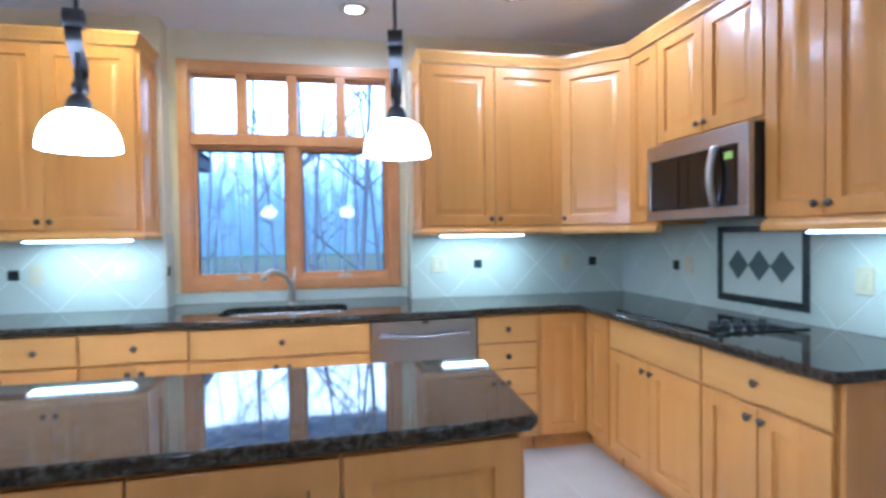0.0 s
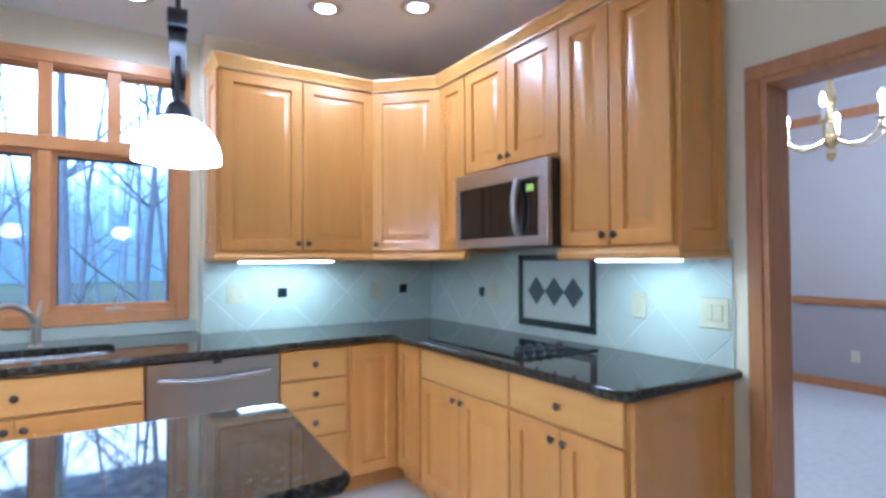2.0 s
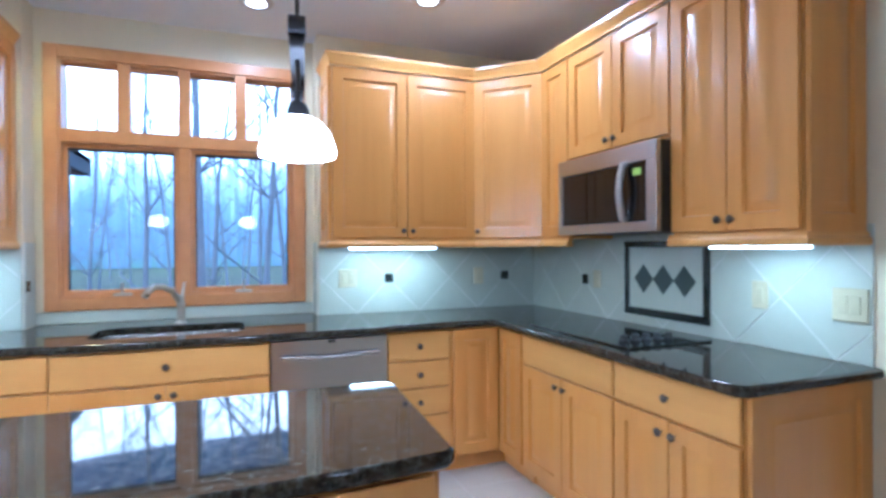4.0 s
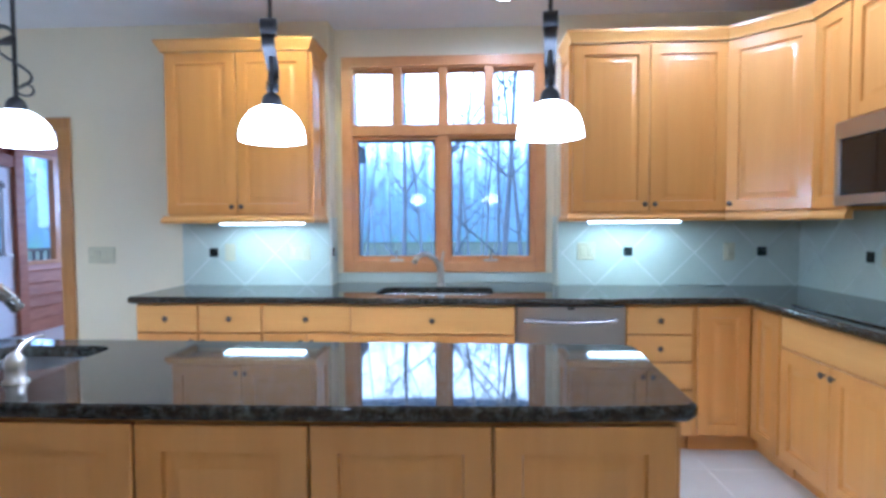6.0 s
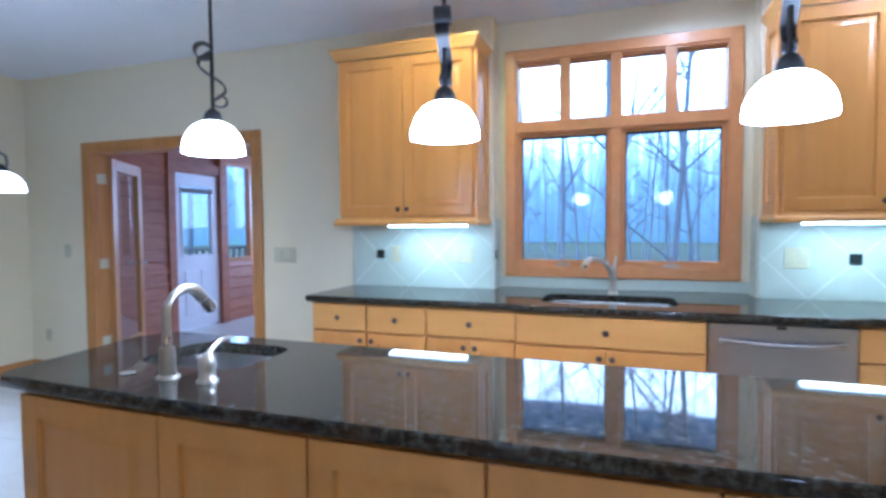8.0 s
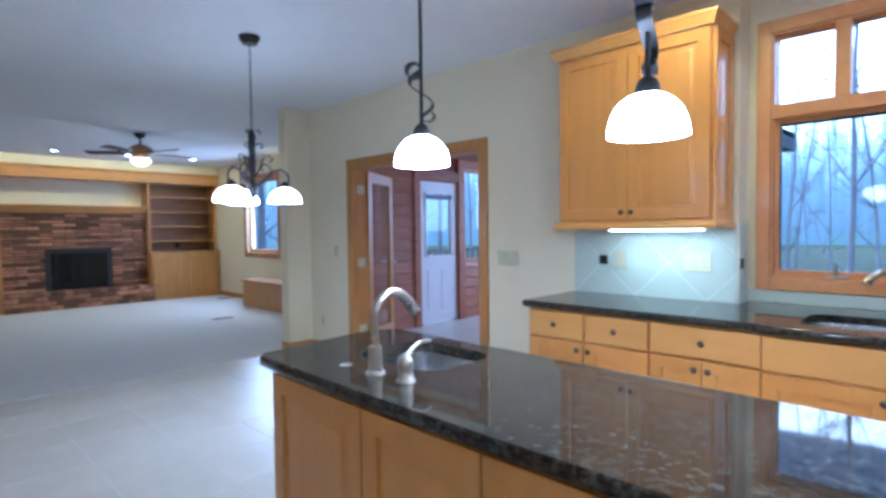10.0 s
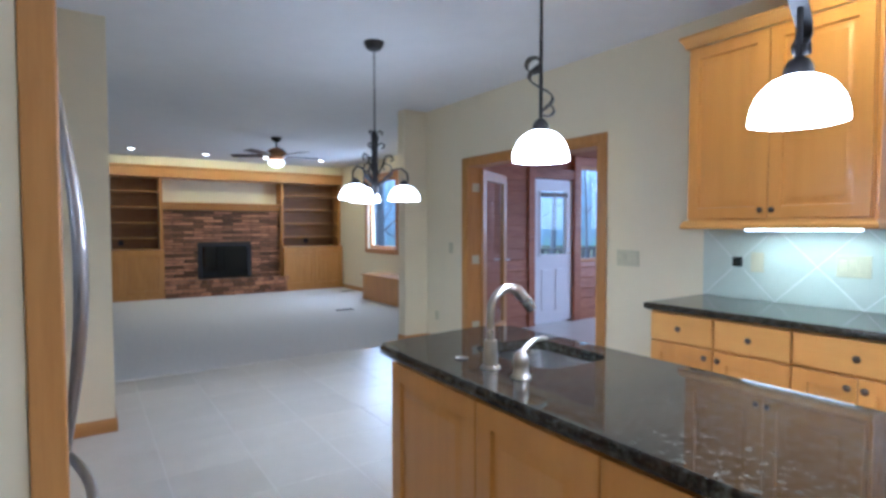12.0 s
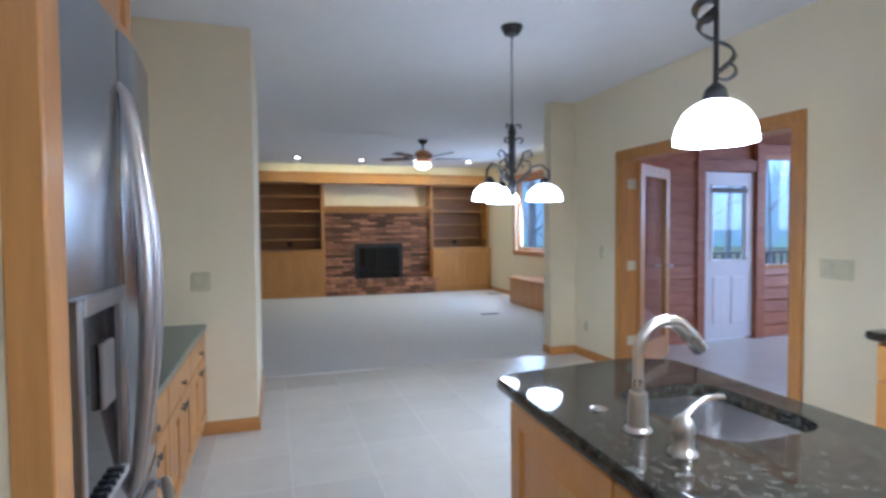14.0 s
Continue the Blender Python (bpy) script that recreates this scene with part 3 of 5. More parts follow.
# ---- worktop and sink ----
SINK = rrect(-2.45, -0.345, 0.73, 0.41, 0.09)
outline = [(-4.255, -0.66), (-2.98, -0.66), (-2.95, -0.672), (-2.92, -0.692), (-2.87, -0.70), (-1.42, -0.70), (-1.37, -0.692), (-1.33, -0.67), (-1.29, -0.66), (-0.715, -0.66), (-0.69, -0.668), (-0.68, -0.69),
           (-0.69, -2.325), (-0.675, -2.355), (-0.645, -2.37), (-0.003, -2.37), (-0.003, -0.003), (-1.628, -0.003), (-1.628, 0.177), (-3.207, 0.177), (-3.207, -0.003), (-4.275, -0.003), (-4.275, -0.645)]
solid("worktop", slab(bmesh.new(), outline, [SINK], 0.876, 0.915, 0.012), GRANITE, "polished dark brown granite L-shaped kitchen worktop", "worktop")


def sink(name, cx, cy, w, d, r, deep, top, label, divider=False):
    t = thing(name, pose(cx, cy, top - deep), label, "sink")
    spec = [(0.02, deep), (0.0, deep), (-0.003, deep - 0.02), (-0.014, 0.08), (-0.022, 0.05), (-0.036, 0.022), (-0.058, 0.006), (-0.085, 0.0)]
    bm = bmesh.new()
    loops = [[(x, y, z) for x, y in rrect(0, 0, w + 2 * o, d + 2 * o, max(0.02, r + o))] for o, z in spec]
    rings(bm, loops, cap0=False, cap1=True)
    part("basin", bm, SINKSTEEL, t)
    if divider:
        part("divider", box(bmesh.new(), 0.02, -d / 2 + 0.004, 0.004, 0.05, d / 2 - 0.004, deep - 0.03, bev=0.01), STEEL, t)
    part("drain", lathe(bmesh.new(), [(0.045, 0.003), (0.04, 0.008), (0.02, 0.006), (0.004, 0.006)], 18, at=(-0.16 if divider else 0, 0, 0)), NICKEL, t)
    return t


sink("undermount_sink", -2.45, -0.345, 0.73, 0.41, 0.09, 0.2, 0.875, "stainless double-bowl undermount sink", True)


def arc_pts(c, r, a0, a1, n, u=(1, 0, 0)):
    u = Vector(u)
    return [tuple(Vector(c) + u * (r * math.cos(radians(a0 + (a1 - a0) * i / n))) + Vector((0, 0, r * math.sin(radians(a0 + (a1 - a0) * i / n))))) for i in range(n + 1)]


fa = thing("faucet", pose(-2.43, -0.055, 0.915), "brushed nickel pull-out kitchen faucet behind the sink", "faucet")
part("base", lathe(bmesh.new(), [(0.032, 0), (0.032, 0.006), (0.024, 0.014), (0.022, 0.09), (0.024, 0.11), (0.02, 0.13)], 18), NICKEL, fa)
u = Vector((-0.75, -0.66, 0))
part("spout", tube(bmesh.new(), [(0, 0, 0.10)] + [tuple(u * d + Vector((0, 0, z))) for d, z in ((0.02, 0.15), (0.06, 0.195), (0.11, 0.22), (0.16, 0.225), (0.20, 0.205), (0.225, 0.17))], [0.018, 0.018, 0.017, 0.016, 0.017, 0.019, 0.02]), NICKEL, fa)
part("lever", tube(bmesh.new(), [(0, 0, 0.12), (0.01, 0.0, 0.17), (0.02, 0.004, 0.24)], [0.016, 0.009, 0.007]), NICKEL, fa)

# ---- dishwasher ----
dwm = thing("dishwasher", facing(0, -1.967, -0.635), "stainless steel dishwasher with a curved bar handle", "dishwasher")
part("body", box(bmesh.new(), 0, 0.004, 0.1, 0.626, 0.60, 0.872), BLACKPLASTIC, dwm)
d = part("door", box(bmesh.new(), 0.003, -0.026, 0.115, 0.623, 0.003, 0.868, bev=0.006), STEEL, dwm)
part("handle", tube(bmesh.new(), [(0.06, -0.024, 0.775)] + [(0.06 + 0.506 * k / 12, -0.05 - 0.025 * math.sin(math.pi * k / 12), 0.787 - 0.012 * math.sin(math.pi * k / 12)) for k in range(13)] + [(0.566, -0.024, 0.775)], 0.011), STEEL, d)
part("vent", box(bmesh.new(), 0.295, -0.029, 0.845, 0.335, -0.024, 0.862), BLACKPLASTIC, d)
part("toe_kick", box(bmesh.new(), 0.003, 0.05, 0.0, 0.623, 0.09, 0.1), BLACKPLASTIC, dwm)

# ---- microwave ----
mw = thing("microwave", facing(-90, -0.376, -0.944, 1.418), "stainless steel over-the-range microwave with black glass door", "microwave")
MWW, MWH = 0.762, 0.412
part("body", box(bmesh.new(), 0.002, 0.0, 0.0, MWW - 0.002, 0.36, MWH, bev=0.004), BLACKPLASTIC, mw)
bm = boxes((0.0, -0.03, MWH - 0.085, MWW, 0.0, MWH), (0.0, -0.03, 0.0, MWW, 0.0, 0.05), (0.0, -0.03, 0.05, 0.035, 0.0, MWH - 0.085), (MWW - 0.065, -0.03, 0.05, MWW, 0.0, MWH - 0.085), bev=0.004)
part("front_frame", bm, STEEL, mw)
part("door", box(bmesh.new(), 0.036, -0.024, 0.051, 0.575, -0.002, MWH - 0.086, bev=0.003), BLACKGLASS, mw, "smoked glass door")
part("control_panel", box(bmesh.new(), 0.577, -0.026, 0.051, MWW - 0.066, -0.002, MWH - 0.086, bev=0.003), BLACKGLASS, mw)
part("display", box(bmesh.new(), 0.612, -0.029, 0.265, MWW - 0.098, -0.025, 0.298), DISPLAY, mw, "green lit display")
part("handle", tube(bmesh.new(), [(0.565, -0.028, 0.06)] + [(0.565, -0.048 - 0.022 * math.sin(math.pi * k / 10), 0.065 + 0.255 * k / 10) for k in range(11)] + [(0.565, -0.028, 0.325)], 0.017, flat=0.8), STEEL, mw)

# ---- cooktop ----
ct = thing("cooktop", pose(-0.36, -1.345, 0.916), "black glass electric cooktop with a row of control knobs", "cooktop")
part("glass", box(bmesh.new(), -0.24, -0.40, 0, 0.24, 0.40, 0.008, bev=0.003), BLACKGLASS, ct)
for kx, ky in ((-0.15, -0.27), (-0.09, -0.275), (-0.03, -0.28), (0.03, -0.285), (0.09, -0.29)):
    part("control_knob", lathe(bmesh.new(), [(0.024, 0.008), (0.024, 0.016), (0.019, 0.02), (0.017, 0.038), (0.008, 0.04)], 14, at=(kx, ky, 0)), BLACKPLASTIC, ct)

# ---- under-cabinet lights ----
for m, w, power in ((facing(0, -3.88, -0.28), 0.56, 2.7), (facing(0, -1.47, -0.28), 0.58, 2.7), (facing(-90, -0.28, -1.86), 0.40, 1.3)):
    t = thing("undercabinet_light", m, "slim lit fluorescent light under a wall cabinet", "light fixture", "under-cabinet lights")
    part("housing", box(bmesh.new(), 0, 0, 1.352, w, 0.09, 1.398, bev=0.003), WHITE, t)
    part("lens", box(bmesh.new(), 0.01, 0.004, 1.342, w - 0.01, 0.084, 1.351, bev=0.003), TUBE, t, "glowing diffuser")
    lamp("undercabinet_lamp", "AREA", power, COOL, m @ pose(w / 2, 0.05, 1.339), (w - 0.03, 0.07))

# ---- island ----
def bow(x):
    return -2.53 + 0.022 * (x + 2.95) ** 2


isl = thing("kitchen_island", pose(0, 0, 0), "maple island with a gently bowed front of five raised panels", "kitchen island")
SEAMS = [-4.03, -3.485, -3.032, -2.608, -2.174, -1.745]
bm = bmesh.new()
plan = [(x, bow(x) + 0.028) for x in SEAMS] + [(-1.745, -1.92), (-4.03, -1.92)]
rings(bm, [[(x, y, z) for x, y in plan] for z in (0.1, 0.874)], cap1=False)
part("body", bm, MAPLE, isl)
bm = bmesh.new()
rings(bm, [[(x, y, z) for x, y in [(a, bow(a) + 0.09) for a in SEAMS] + [(-1.80, -1.98), (-3.95, -1.98)]] for z in (0.0, 0.1)])
part("toe_kick", bm, MAPLE, isl)
for a, b in zip(SEAMS, SEAMS[1:]):
    ya, yb = bow(a) + 0.028, bow(b) + 0.028
    ang = math.degrees(math.atan2(yb - ya, b - a))
    w = math.hypot(b - a, yb - ya)
    part("panel", front_mesh(w - 0.006, 0.75, "panel", MAPLE), None, isl, m=facing(ang, a, ya, 0.112) @ pose(0.003, -0.001, 0))
part("panel", front_mesh(0.52, 0.75, "panel", MAPLE), None, isl, m=facing(90, -1.744, -2.455, 0.112))
part("panel", front_mesh(0.5, 0.75, "panel", MAPLE), None, isl, m=facing(-90, -4.031, -1.94, 0.112))
xs = [-4.09 + 2.36 * k / 14 for k in range(15)]
outline = [(-4.135, -2.48)] + [(x, bow(x) - 0.012) for x in xs[:-1]] + [(-1.72, bow(-1.72) - 0.006), (-1.695, bow(-1.69) + 0.02), (-1.66, -1.90), (-1.68, -1.865), (-1.72, -1.855), (-4.08, -1.82), (-4.13, -1.835), (-4.19, -1.95), (-4.19, -2.02)]
ISINK = rrect(-3.66, -2.10, 0.41, 0.33, 0.085)
solid("island_countertop", slab(bmesh.new(), outline, [ISINK], 0.876, 0.915, 0.012), GRANITE, "polished dark brown granite island top with a bowed front edge", "worktop")
sink("bar_sink", -3.66, -2.10, 0.41, 0.33, 0.085, 0.17, 0.875, "small stainless undermount prep sink in the island")
fa = thing("faucet", pose(-3.588, -2.378, 0.915), "brushed nickel gooseneck prep faucet on the island", "faucet")
part("base", lathe(bmesh.new(), [(0.032, 0), (0.032, 0.005), (0.024, 0.012), (0.021, 0.085), (0.02, 0.09)], 18), NICKEL, fa)
part("spout", tube(bmesh.new(), [(0, 0, 0.08), (0, 0, 0.175)] + arc_pts((0, 0.075, 0.175), 0.075, 180, 60, 10, (0, 1, 0)) + [(0, 0.15, 0.205), (0, 0.175, 0.175)], [0.0135] * 9 + [0.014, 0.015, 0.017, 0.019, 0.019, 0.019]), NICKEL, fa)
ha = thing("tap_lever", pose(-3.45, -2.373, 0.915), "brushed nickel dome-shaped faucet lever", "faucet handle")
part("body", lathe(bmesh.new(), [(0.03, 0), (0.03, 0.006), (0.024, 0.011), (0.022, 0.035), (0.0225, 0.04), (0.024, 0.044), (0.023, 0.06), (0.017, 0.074), (0.007, 0.081)], 20), NICKEL, ha)
part("lever", tube(bmesh.new(), [(0, 0.002, 0.074), (-0.002, 0.03, 0.094), (-0.006, 0.065, 0.106), (-0.01, 0.10, 0.106), (-0.011, 0.115, 0.103)], [0.009, 0.007, 0.0062, 0.0062, 0.005]), NICKEL, ha)
sw = thing("air_switch", pose(-3.738, -2.381, 0.915), "small round nickel push button in the island top", "switch")
part("button", lathe(bmesh.new(), [(0.024, 0), (0.024, 0.004), (0.015, 0.007), (0.003, 0.008)], 18), NICKEL, sw)

# ---- backsplash tiles ----
TS = 0.3147


def splash(name, m, x0, x1, z0, z1, phase=0.0):
    """Diagonal wall tiles clipped to a panel, facing -y at y = 0."""
    s = thing(name, m, "celadon diagonal ceramic wall tiles with pale joints", "backsplash", kind="structure")
    part("grout", boxes((x0, -0.007, z0, x1, -0.001, z1)), GROUT, s)
    h = TS / math.sqrt(2)
    cols = range(int((x0 - phase) / h) - 2, int((x1 - phase) / h) + 3)
    for i in cols:
        for j in range(-2, 4):
            if (i + j) % 2:
                continue
            cx, cz, q = phase + i * h, z0 + 0.0 + j * h, h - 0.004
            poly = clip_poly([(cx - q, cz), (cx, cz - q), (cx + q, cz), (cx, cz + q)], x0 + 0.001, z0 + 0.001, x1 - 0.001, z1 - 0.001)
            if len(poly) < 3:
                continue
            bm = bmesh.new()
            pts = [p for k, p in enumerate(poly) if math.dist(p, poly[k - 1]) > 1e-4]
            if len(pts) < 3:
                continue
            rings(bm, [[(x, -0.0065, z) for x, z in pts], [(x, -0.010, z) for x, z in pts]])
            part("tile", bm, TILE, s)
    return s


splash("backsplash", facing(0, 0, 0), -4.275, -3.212, 0.915, 1.372, -4.049)
splash("backsplash", facing(0, 0, 0), -1.623, -0.012, 0.915, 1.372, -1.149)
splash("backsplash", facing(-90, 0, 0), 0.0, 2.34, 0.915, 1.43, 0.656)
splash("backsplash", facing(90, -3.21, 0.0), 0.0, 0.163, 0.917, 1.39, 0.1)
splash("backsplash", facing(-90, -1.625, 0.165), 0.0, 0.163, 0.917, 1.39, 0.05)


def insert(m):
    t = thing("accent_tile", m, "small square black accent tile in the backsplash", "tile", "accent tiles")
    part("tile", box(bmesh.new(), -0.031, -0.015, -0.031, 0.031, -0.0102, 0.031, bev=0.002), INSERT, t)
    return t


for x in (-4.049, -1.149, -0.259):
    insert(facing(0, x, 0, 1.146))
for y in (-0.656,):
    insert(facing(-90, 0, y, 1.143))
insert(facing(90, -3.21, 0.04, 1.147))

# the framed diamond panel behind the cooktop
ar = thing("tile_mural", facing(-90, 0, 0), "tile panel with a black border and three dark diamonds", "tile panel")
A0, A1, B0, B1 = 1.037, 1.638, 0.967, 1.380
part("field", box(bmesh.new(), A0 + 0.04, -0.014, B0 + 0.04, A1 - 0.04, -0.0102, B1 - 0.03), TILE, ar)
for r in ((A0, B0, A1, B0 + 0.042), (A0, B1 - 0.034, A1, B1), (A0, B0 + 0.043, A0 + 0.04, B1 - 0.035), (A1 - 0.04, B0 + 0.043, A1, B1 - 0.035)):
    part("border_tile", box(bmesh.new(), r[0], -0.02, r[1], r[2], -0.0102, r[3], bev=0.003), INSERT, ar)
for k in (-1, 0, 1):
    cx, cz = (A0 + A1) / 2 + 0.145 * k, (B0 + B1) / 2
    bm = bmesh.new()
    pts = [(cx - 0.072, cz), (cx, cz - 0.08), (cx + 0.072, cz), (cx, cz + 0.08)]
    rings(bm, [[(x, -0.0142, z) for x, z in pts], [(x, -0.018, z) for x, z in pts]])
    part("diamond", bm, material("slate_green_tile_%d" % k, (0.05, 0.075, 0.075), 0.4, scale=30), ar)


def plate(m, w, h, slots, kind="outlet"):
    t = thing("wall_plate", m, "almond plastic %s plate" % kind, kind, "wall plates")
    part("plate", box(bmesh.new(), -w / 2, -0.019, -h / 2, w / 2, -0.011, h / 2, bev=0.003), ALMOND, t)
    for k in range(slots):
        x = (k - (slots - 1) / 2) * 0.046
        part("rocker", box(bmesh.new(), x - 0.016, -0.023, -0.033, x + 0.016, -0.0185, 0.033, bev=0.002), ALMOND, t)


plate(facing(0, -3.927, 0, 1.148), 0.075, 0.12, 1)
plate(facing(0, -3.43, 0, 1.15), 0.16, 0.12, 3, "switch")
plate(facing(0, -1.432, 0, 1.15), 0.12, 0.12, 2)
plate(facing(0, -0.476, 0, 1.145), 0.075, 0.12, 1)
plate(facing(-90, 0, -0.782, 1.15), 0.07, 0.11, 1)
plate(facing(-90, 0, -1.90, 1.14), 0.075, 0.12, 1)
plate(facing(-90, 0, -2.265, 1.13), 0.125, 0.125, 2, "switch")
back = pose(0, 0.011, 0)
plate(back @ facing(0, -4.88, 0, 1.13), 0.20, 0.12, 4, "switch")
plate(back @ facing(0, -7.25, 0, 1.14), 0.075, 0.12, 1, "switch")
plate(back @ facing(0, -7.54, 0, 0.34), 0.07, 0.11, 1)
plate(pose(-0.011, 0, 0) @ facing(90, -6.46, -3.64, 1.045), 0.12, 0.12, 2, "switch")

# ---- pendants ----


def dome(r, h, wall=0.004, segs=28, z=0.0):
    """An opal glass bowl, mouth down, its mouth at z."""
    prof = [(r * math.cos(radians(a)) ** 0.85 if a else r, z + h * math.sin(radians(a))) for a in range(0, 86, 8)]
    inner = [(max(0.002, p[0] - wall), p[1] - wall * (k > 0)) for k, p in enumerate(prof)]
    return lathe(bmesh.new(), inner[::-1] + prof, segs, caps=False)


def scroll(bm, w, z0, z1, flip=1, thick=0.005, wide=0.046, narrow=0.028):
    """A tapering flat iron band bent into an S round the rod, curled at both ends."""
    pts = []
    for k in range(31):
        t = k / 30
        pts.append((w * math.sin(2 * math.pi * t) * flip, 0.0, z0 + (z1 - z0) * t))
    top = [(flip * (-w * 0.62 + w * 0.62 * math.cos(radians(a))), 0, z1 + w * 0.62 * math.sin(radians(a))) for a in range(15, 330, 22)]
    low = [(flip * (w * 0.55 - w * 0.55 * math.cos(radians(a))), 0, z0 - w * 0.45 * math.sin(radians(a))) for a in range(15, 280, 22)]
    line = low[::-1] + pts + top
    loops = []
    for k, (x, _, z) in enumerate(line):
        b = narrow + (wide - narrow) * k / (len(line) - 1)
        loops.append([(x - thick / 2, -b / 2, z), (x + thick / 2, -b / 2, z + 0.001), (x + thick / 2, b / 2, z + 0.001), (x - thick / 2, b / 2, z)])
    return rings(bm, loops)


PZ = 1.596


def pendant(x, y, turn):
    t = thing("pendant_lamp", pose(x, y, 0, 0, 0, turn), "dark bronze pendant with an iron scroll and lit opal glass bowl", "pendant light", "pendants over the island")
    part("shade", dome(0.098, 0.106, z=PZ), SHADE, t, "glowing white glass bowl")
    part("cup", lathe(bmesh.new(), [(0.005, PZ + 0.152), (0.011, PZ + 0.146), (0.022, PZ + 0.138), (0.028, PZ + 0.126), (0.031, PZ + 0.112), (0.031, PZ + 0.10), (0.005, PZ + 0.099)], 18), BRONZE, t)
    part("rod", tube(bmesh.new(), [(0, 0, PZ + 0.15), (0, 0, CEIL - 0.01)], 0.0065, 8), BRONZE, t)
    part("scroll", scroll(bmesh.new(), 0.042, PZ + 0.172, PZ + 0.335), BRONZE, t, "flat iron band bent into an S")
    part("canopy", lathe(bmesh.new(), [(0.006, CEIL - 0.035), (0.03, CEIL - 0.03), (0.06, CEIL - 0.012), (0.062, CEIL - 0.001)], 20), BRONZE, t)
    lamp("pendant_bulb", "POINT", 12, (1.0, 0.96, 0.90), pose(x, y, PZ + 0.02), 0.05)


pendant(-3.655, -2.10, 35)
pendant(-2.835, -2.10, 100)
pendant(-1.985, -2.10, 82)

# ---- recessed lights ----
def can(x, y, z=CEIL):
    t = thing("recessed_light", pose(x, y, z), "lit recessed ceiling light with a pale trim ring", "ceiling light", "recessed ceiling lights")
    part("trim_ring", lathe(bmesh.new(), [(0.052, -0.002), (0.062, -0.010), (0.088, -0.009), (0.097, -0.0015), (0.052, -0.0012)], 24, caps=False), CANRING, t)
    part("lens", lathe(bmesh.new(), [(0.052, -0.0015), (0.050, -0.011), (0.032, -0.018), (0.004, -0.020)], 24), CANGLOW, t, "glowing lens")


for x, y in KITCHEN_CANS_AND_FILLS[:4] + LIVING_CANS:
    can(x, y)

# ---- chandelier of the breakfast area ----
CX, CY = -5.93, -1.61
ch = thing("chandelier", pose(CX, CY, 0), "bronze scrollwork chandelier with three lit opal glass bowls", "chandelier")
part("canopy", lathe(bmesh.new(), [(0.01, CEIL - 0.06), (0.05, CEIL - 0.055), (0.07, CEIL - 0.02), (0.075, CEIL - 0.001)], 20), BRONZE, ch)
bm = bmesh.new()
zc = CEIL - 0.055
k = 0
while zc > 2.09:
    ax = (0.008, 0) if k % 2 else (0, 0.008)
    tube(bm, [(ax[0] * math.cos(radians(a)), ax[1] * math.cos(radians(a)), zc - 0.017 + 0.017 * math.sin(radians(a))) for a in range(0, 361, 45)], 0.0022, 5, caps=False)
    zc -= 0.027
    k += 1
part("chain", bm, BRONZE, ch)
part("column", lathe(bmesh.new(), [(0.006, 1.60), (0.02, 1.62), (0.035, 1.66), (0.03, 1.70), (0.018, 1.74), (0.024, 1.80), (0.024, 2.02), (0.03, 2.04), (0.018, 2.07), (0.006, 2.10)], 14), BRONZE, ch)
for k in range(3):
    a = radians(54 + 120 * k)
    u = Vector((math.cos(a), math.sin(a), 0))
    P = lambda r, z: tuple(u * r + Vector((0, 0, z)))
    part("arm", tube(bmesh.new(), [P(0.02, 1.68), P(0.07, 1.73), P(0.14, 1.80), P(0.20, 1.81), P(0.245, 1.77), P(0.25, 1.72), P(0.225, 1.70), P(0.215, 1.725)], 0.008, 8), BRONZE, ch)
    part("scroll", tube(bmesh.new(), [P(0.02, 1.98), P(0.05, 2.0), P(0.075, 1.985), P(0.07, 1.965), P(0.05, 1.965)], 0.006, 7), BRONZE, ch)
    part("scroll", tube(bmesh.new(), [P(0.02, 1.76), P(0.06, 1.84), P(0.08, 1.90), P(0.12, 1.91), P(0.14, 1.88), P(0.12, 1.86)], 0.006, 7), BRONZE, ch)
    part("scroll", tube(bmesh.new(), [P(0.02, 2.08), P(0.045, 2.09), P(0.06, 2.075), P(0.05, 2.06)], 0.006, 7), BRONZE, ch)
    part("scroll", tube(bmesh.new(), [P(0.03, 1.70), P(0.09, 1.72), P(0.13, 1.77), P(0.12, 1.83), P(0.075, 1.85), P(0.055, 1.82), P(0.075, 1.80)], 0.0055, 7), BRONZE, ch)
    part("cup", lathe(bmesh.new(), [(0.008, 1.725), (0.03, 1.705), (0.042, 1.68), (0.006, 1.676)], 14, at=P(0.22, 0)), BRONZE, ch)
    sh = dome(0.118, 0.108, z=1.57)
    bmesh.ops.translate(sh, verts=sh.verts, vec=u * 0.22)
    part("shade", sh, SHADE_SOFT, ch, "glowing white glass bowl")
    lamp("chandelier_bulb", "POINT", 5, (1.0, 0.96, 0.90), pose(CX + u.x * 0.22, CY + u.y * 0.22, 1.60), 0.05)

# ---- refrigerator, its surround and the desk ----
FX, FY, FW = -3.53, -3.545, 0.92
fr = thing("refrigerator", facing(180, FX, FY), "stainless French-door refrigerator with long curved handles and a dispenser", "refrigerator")


def bowed_door(x0, x1, z0, z1):
    n = 8
    pts = []
    for k in range(n + 1):
        x = x0 + (x1 - x0) * k / n
        pts.append((x, -0.012 - 0.03 * math.sin(math.pi * x / FW)))
    pts[0], pts[-1] = (x0, pts[0][1] + 0.008), (x1, pts[-1][1] + 0.008)
    plan = pts + [(x1, 0.06), (x0, 0.06)]
    return rings(bmesh.new(), [[(x, y, z) for x, y in (inset_poly(plan, d) if d else plan)] for z, d in ((z0, 0.006), (z0 + 0.006, 0), (z1 - 0.006, 0), (z1, 0.006))])


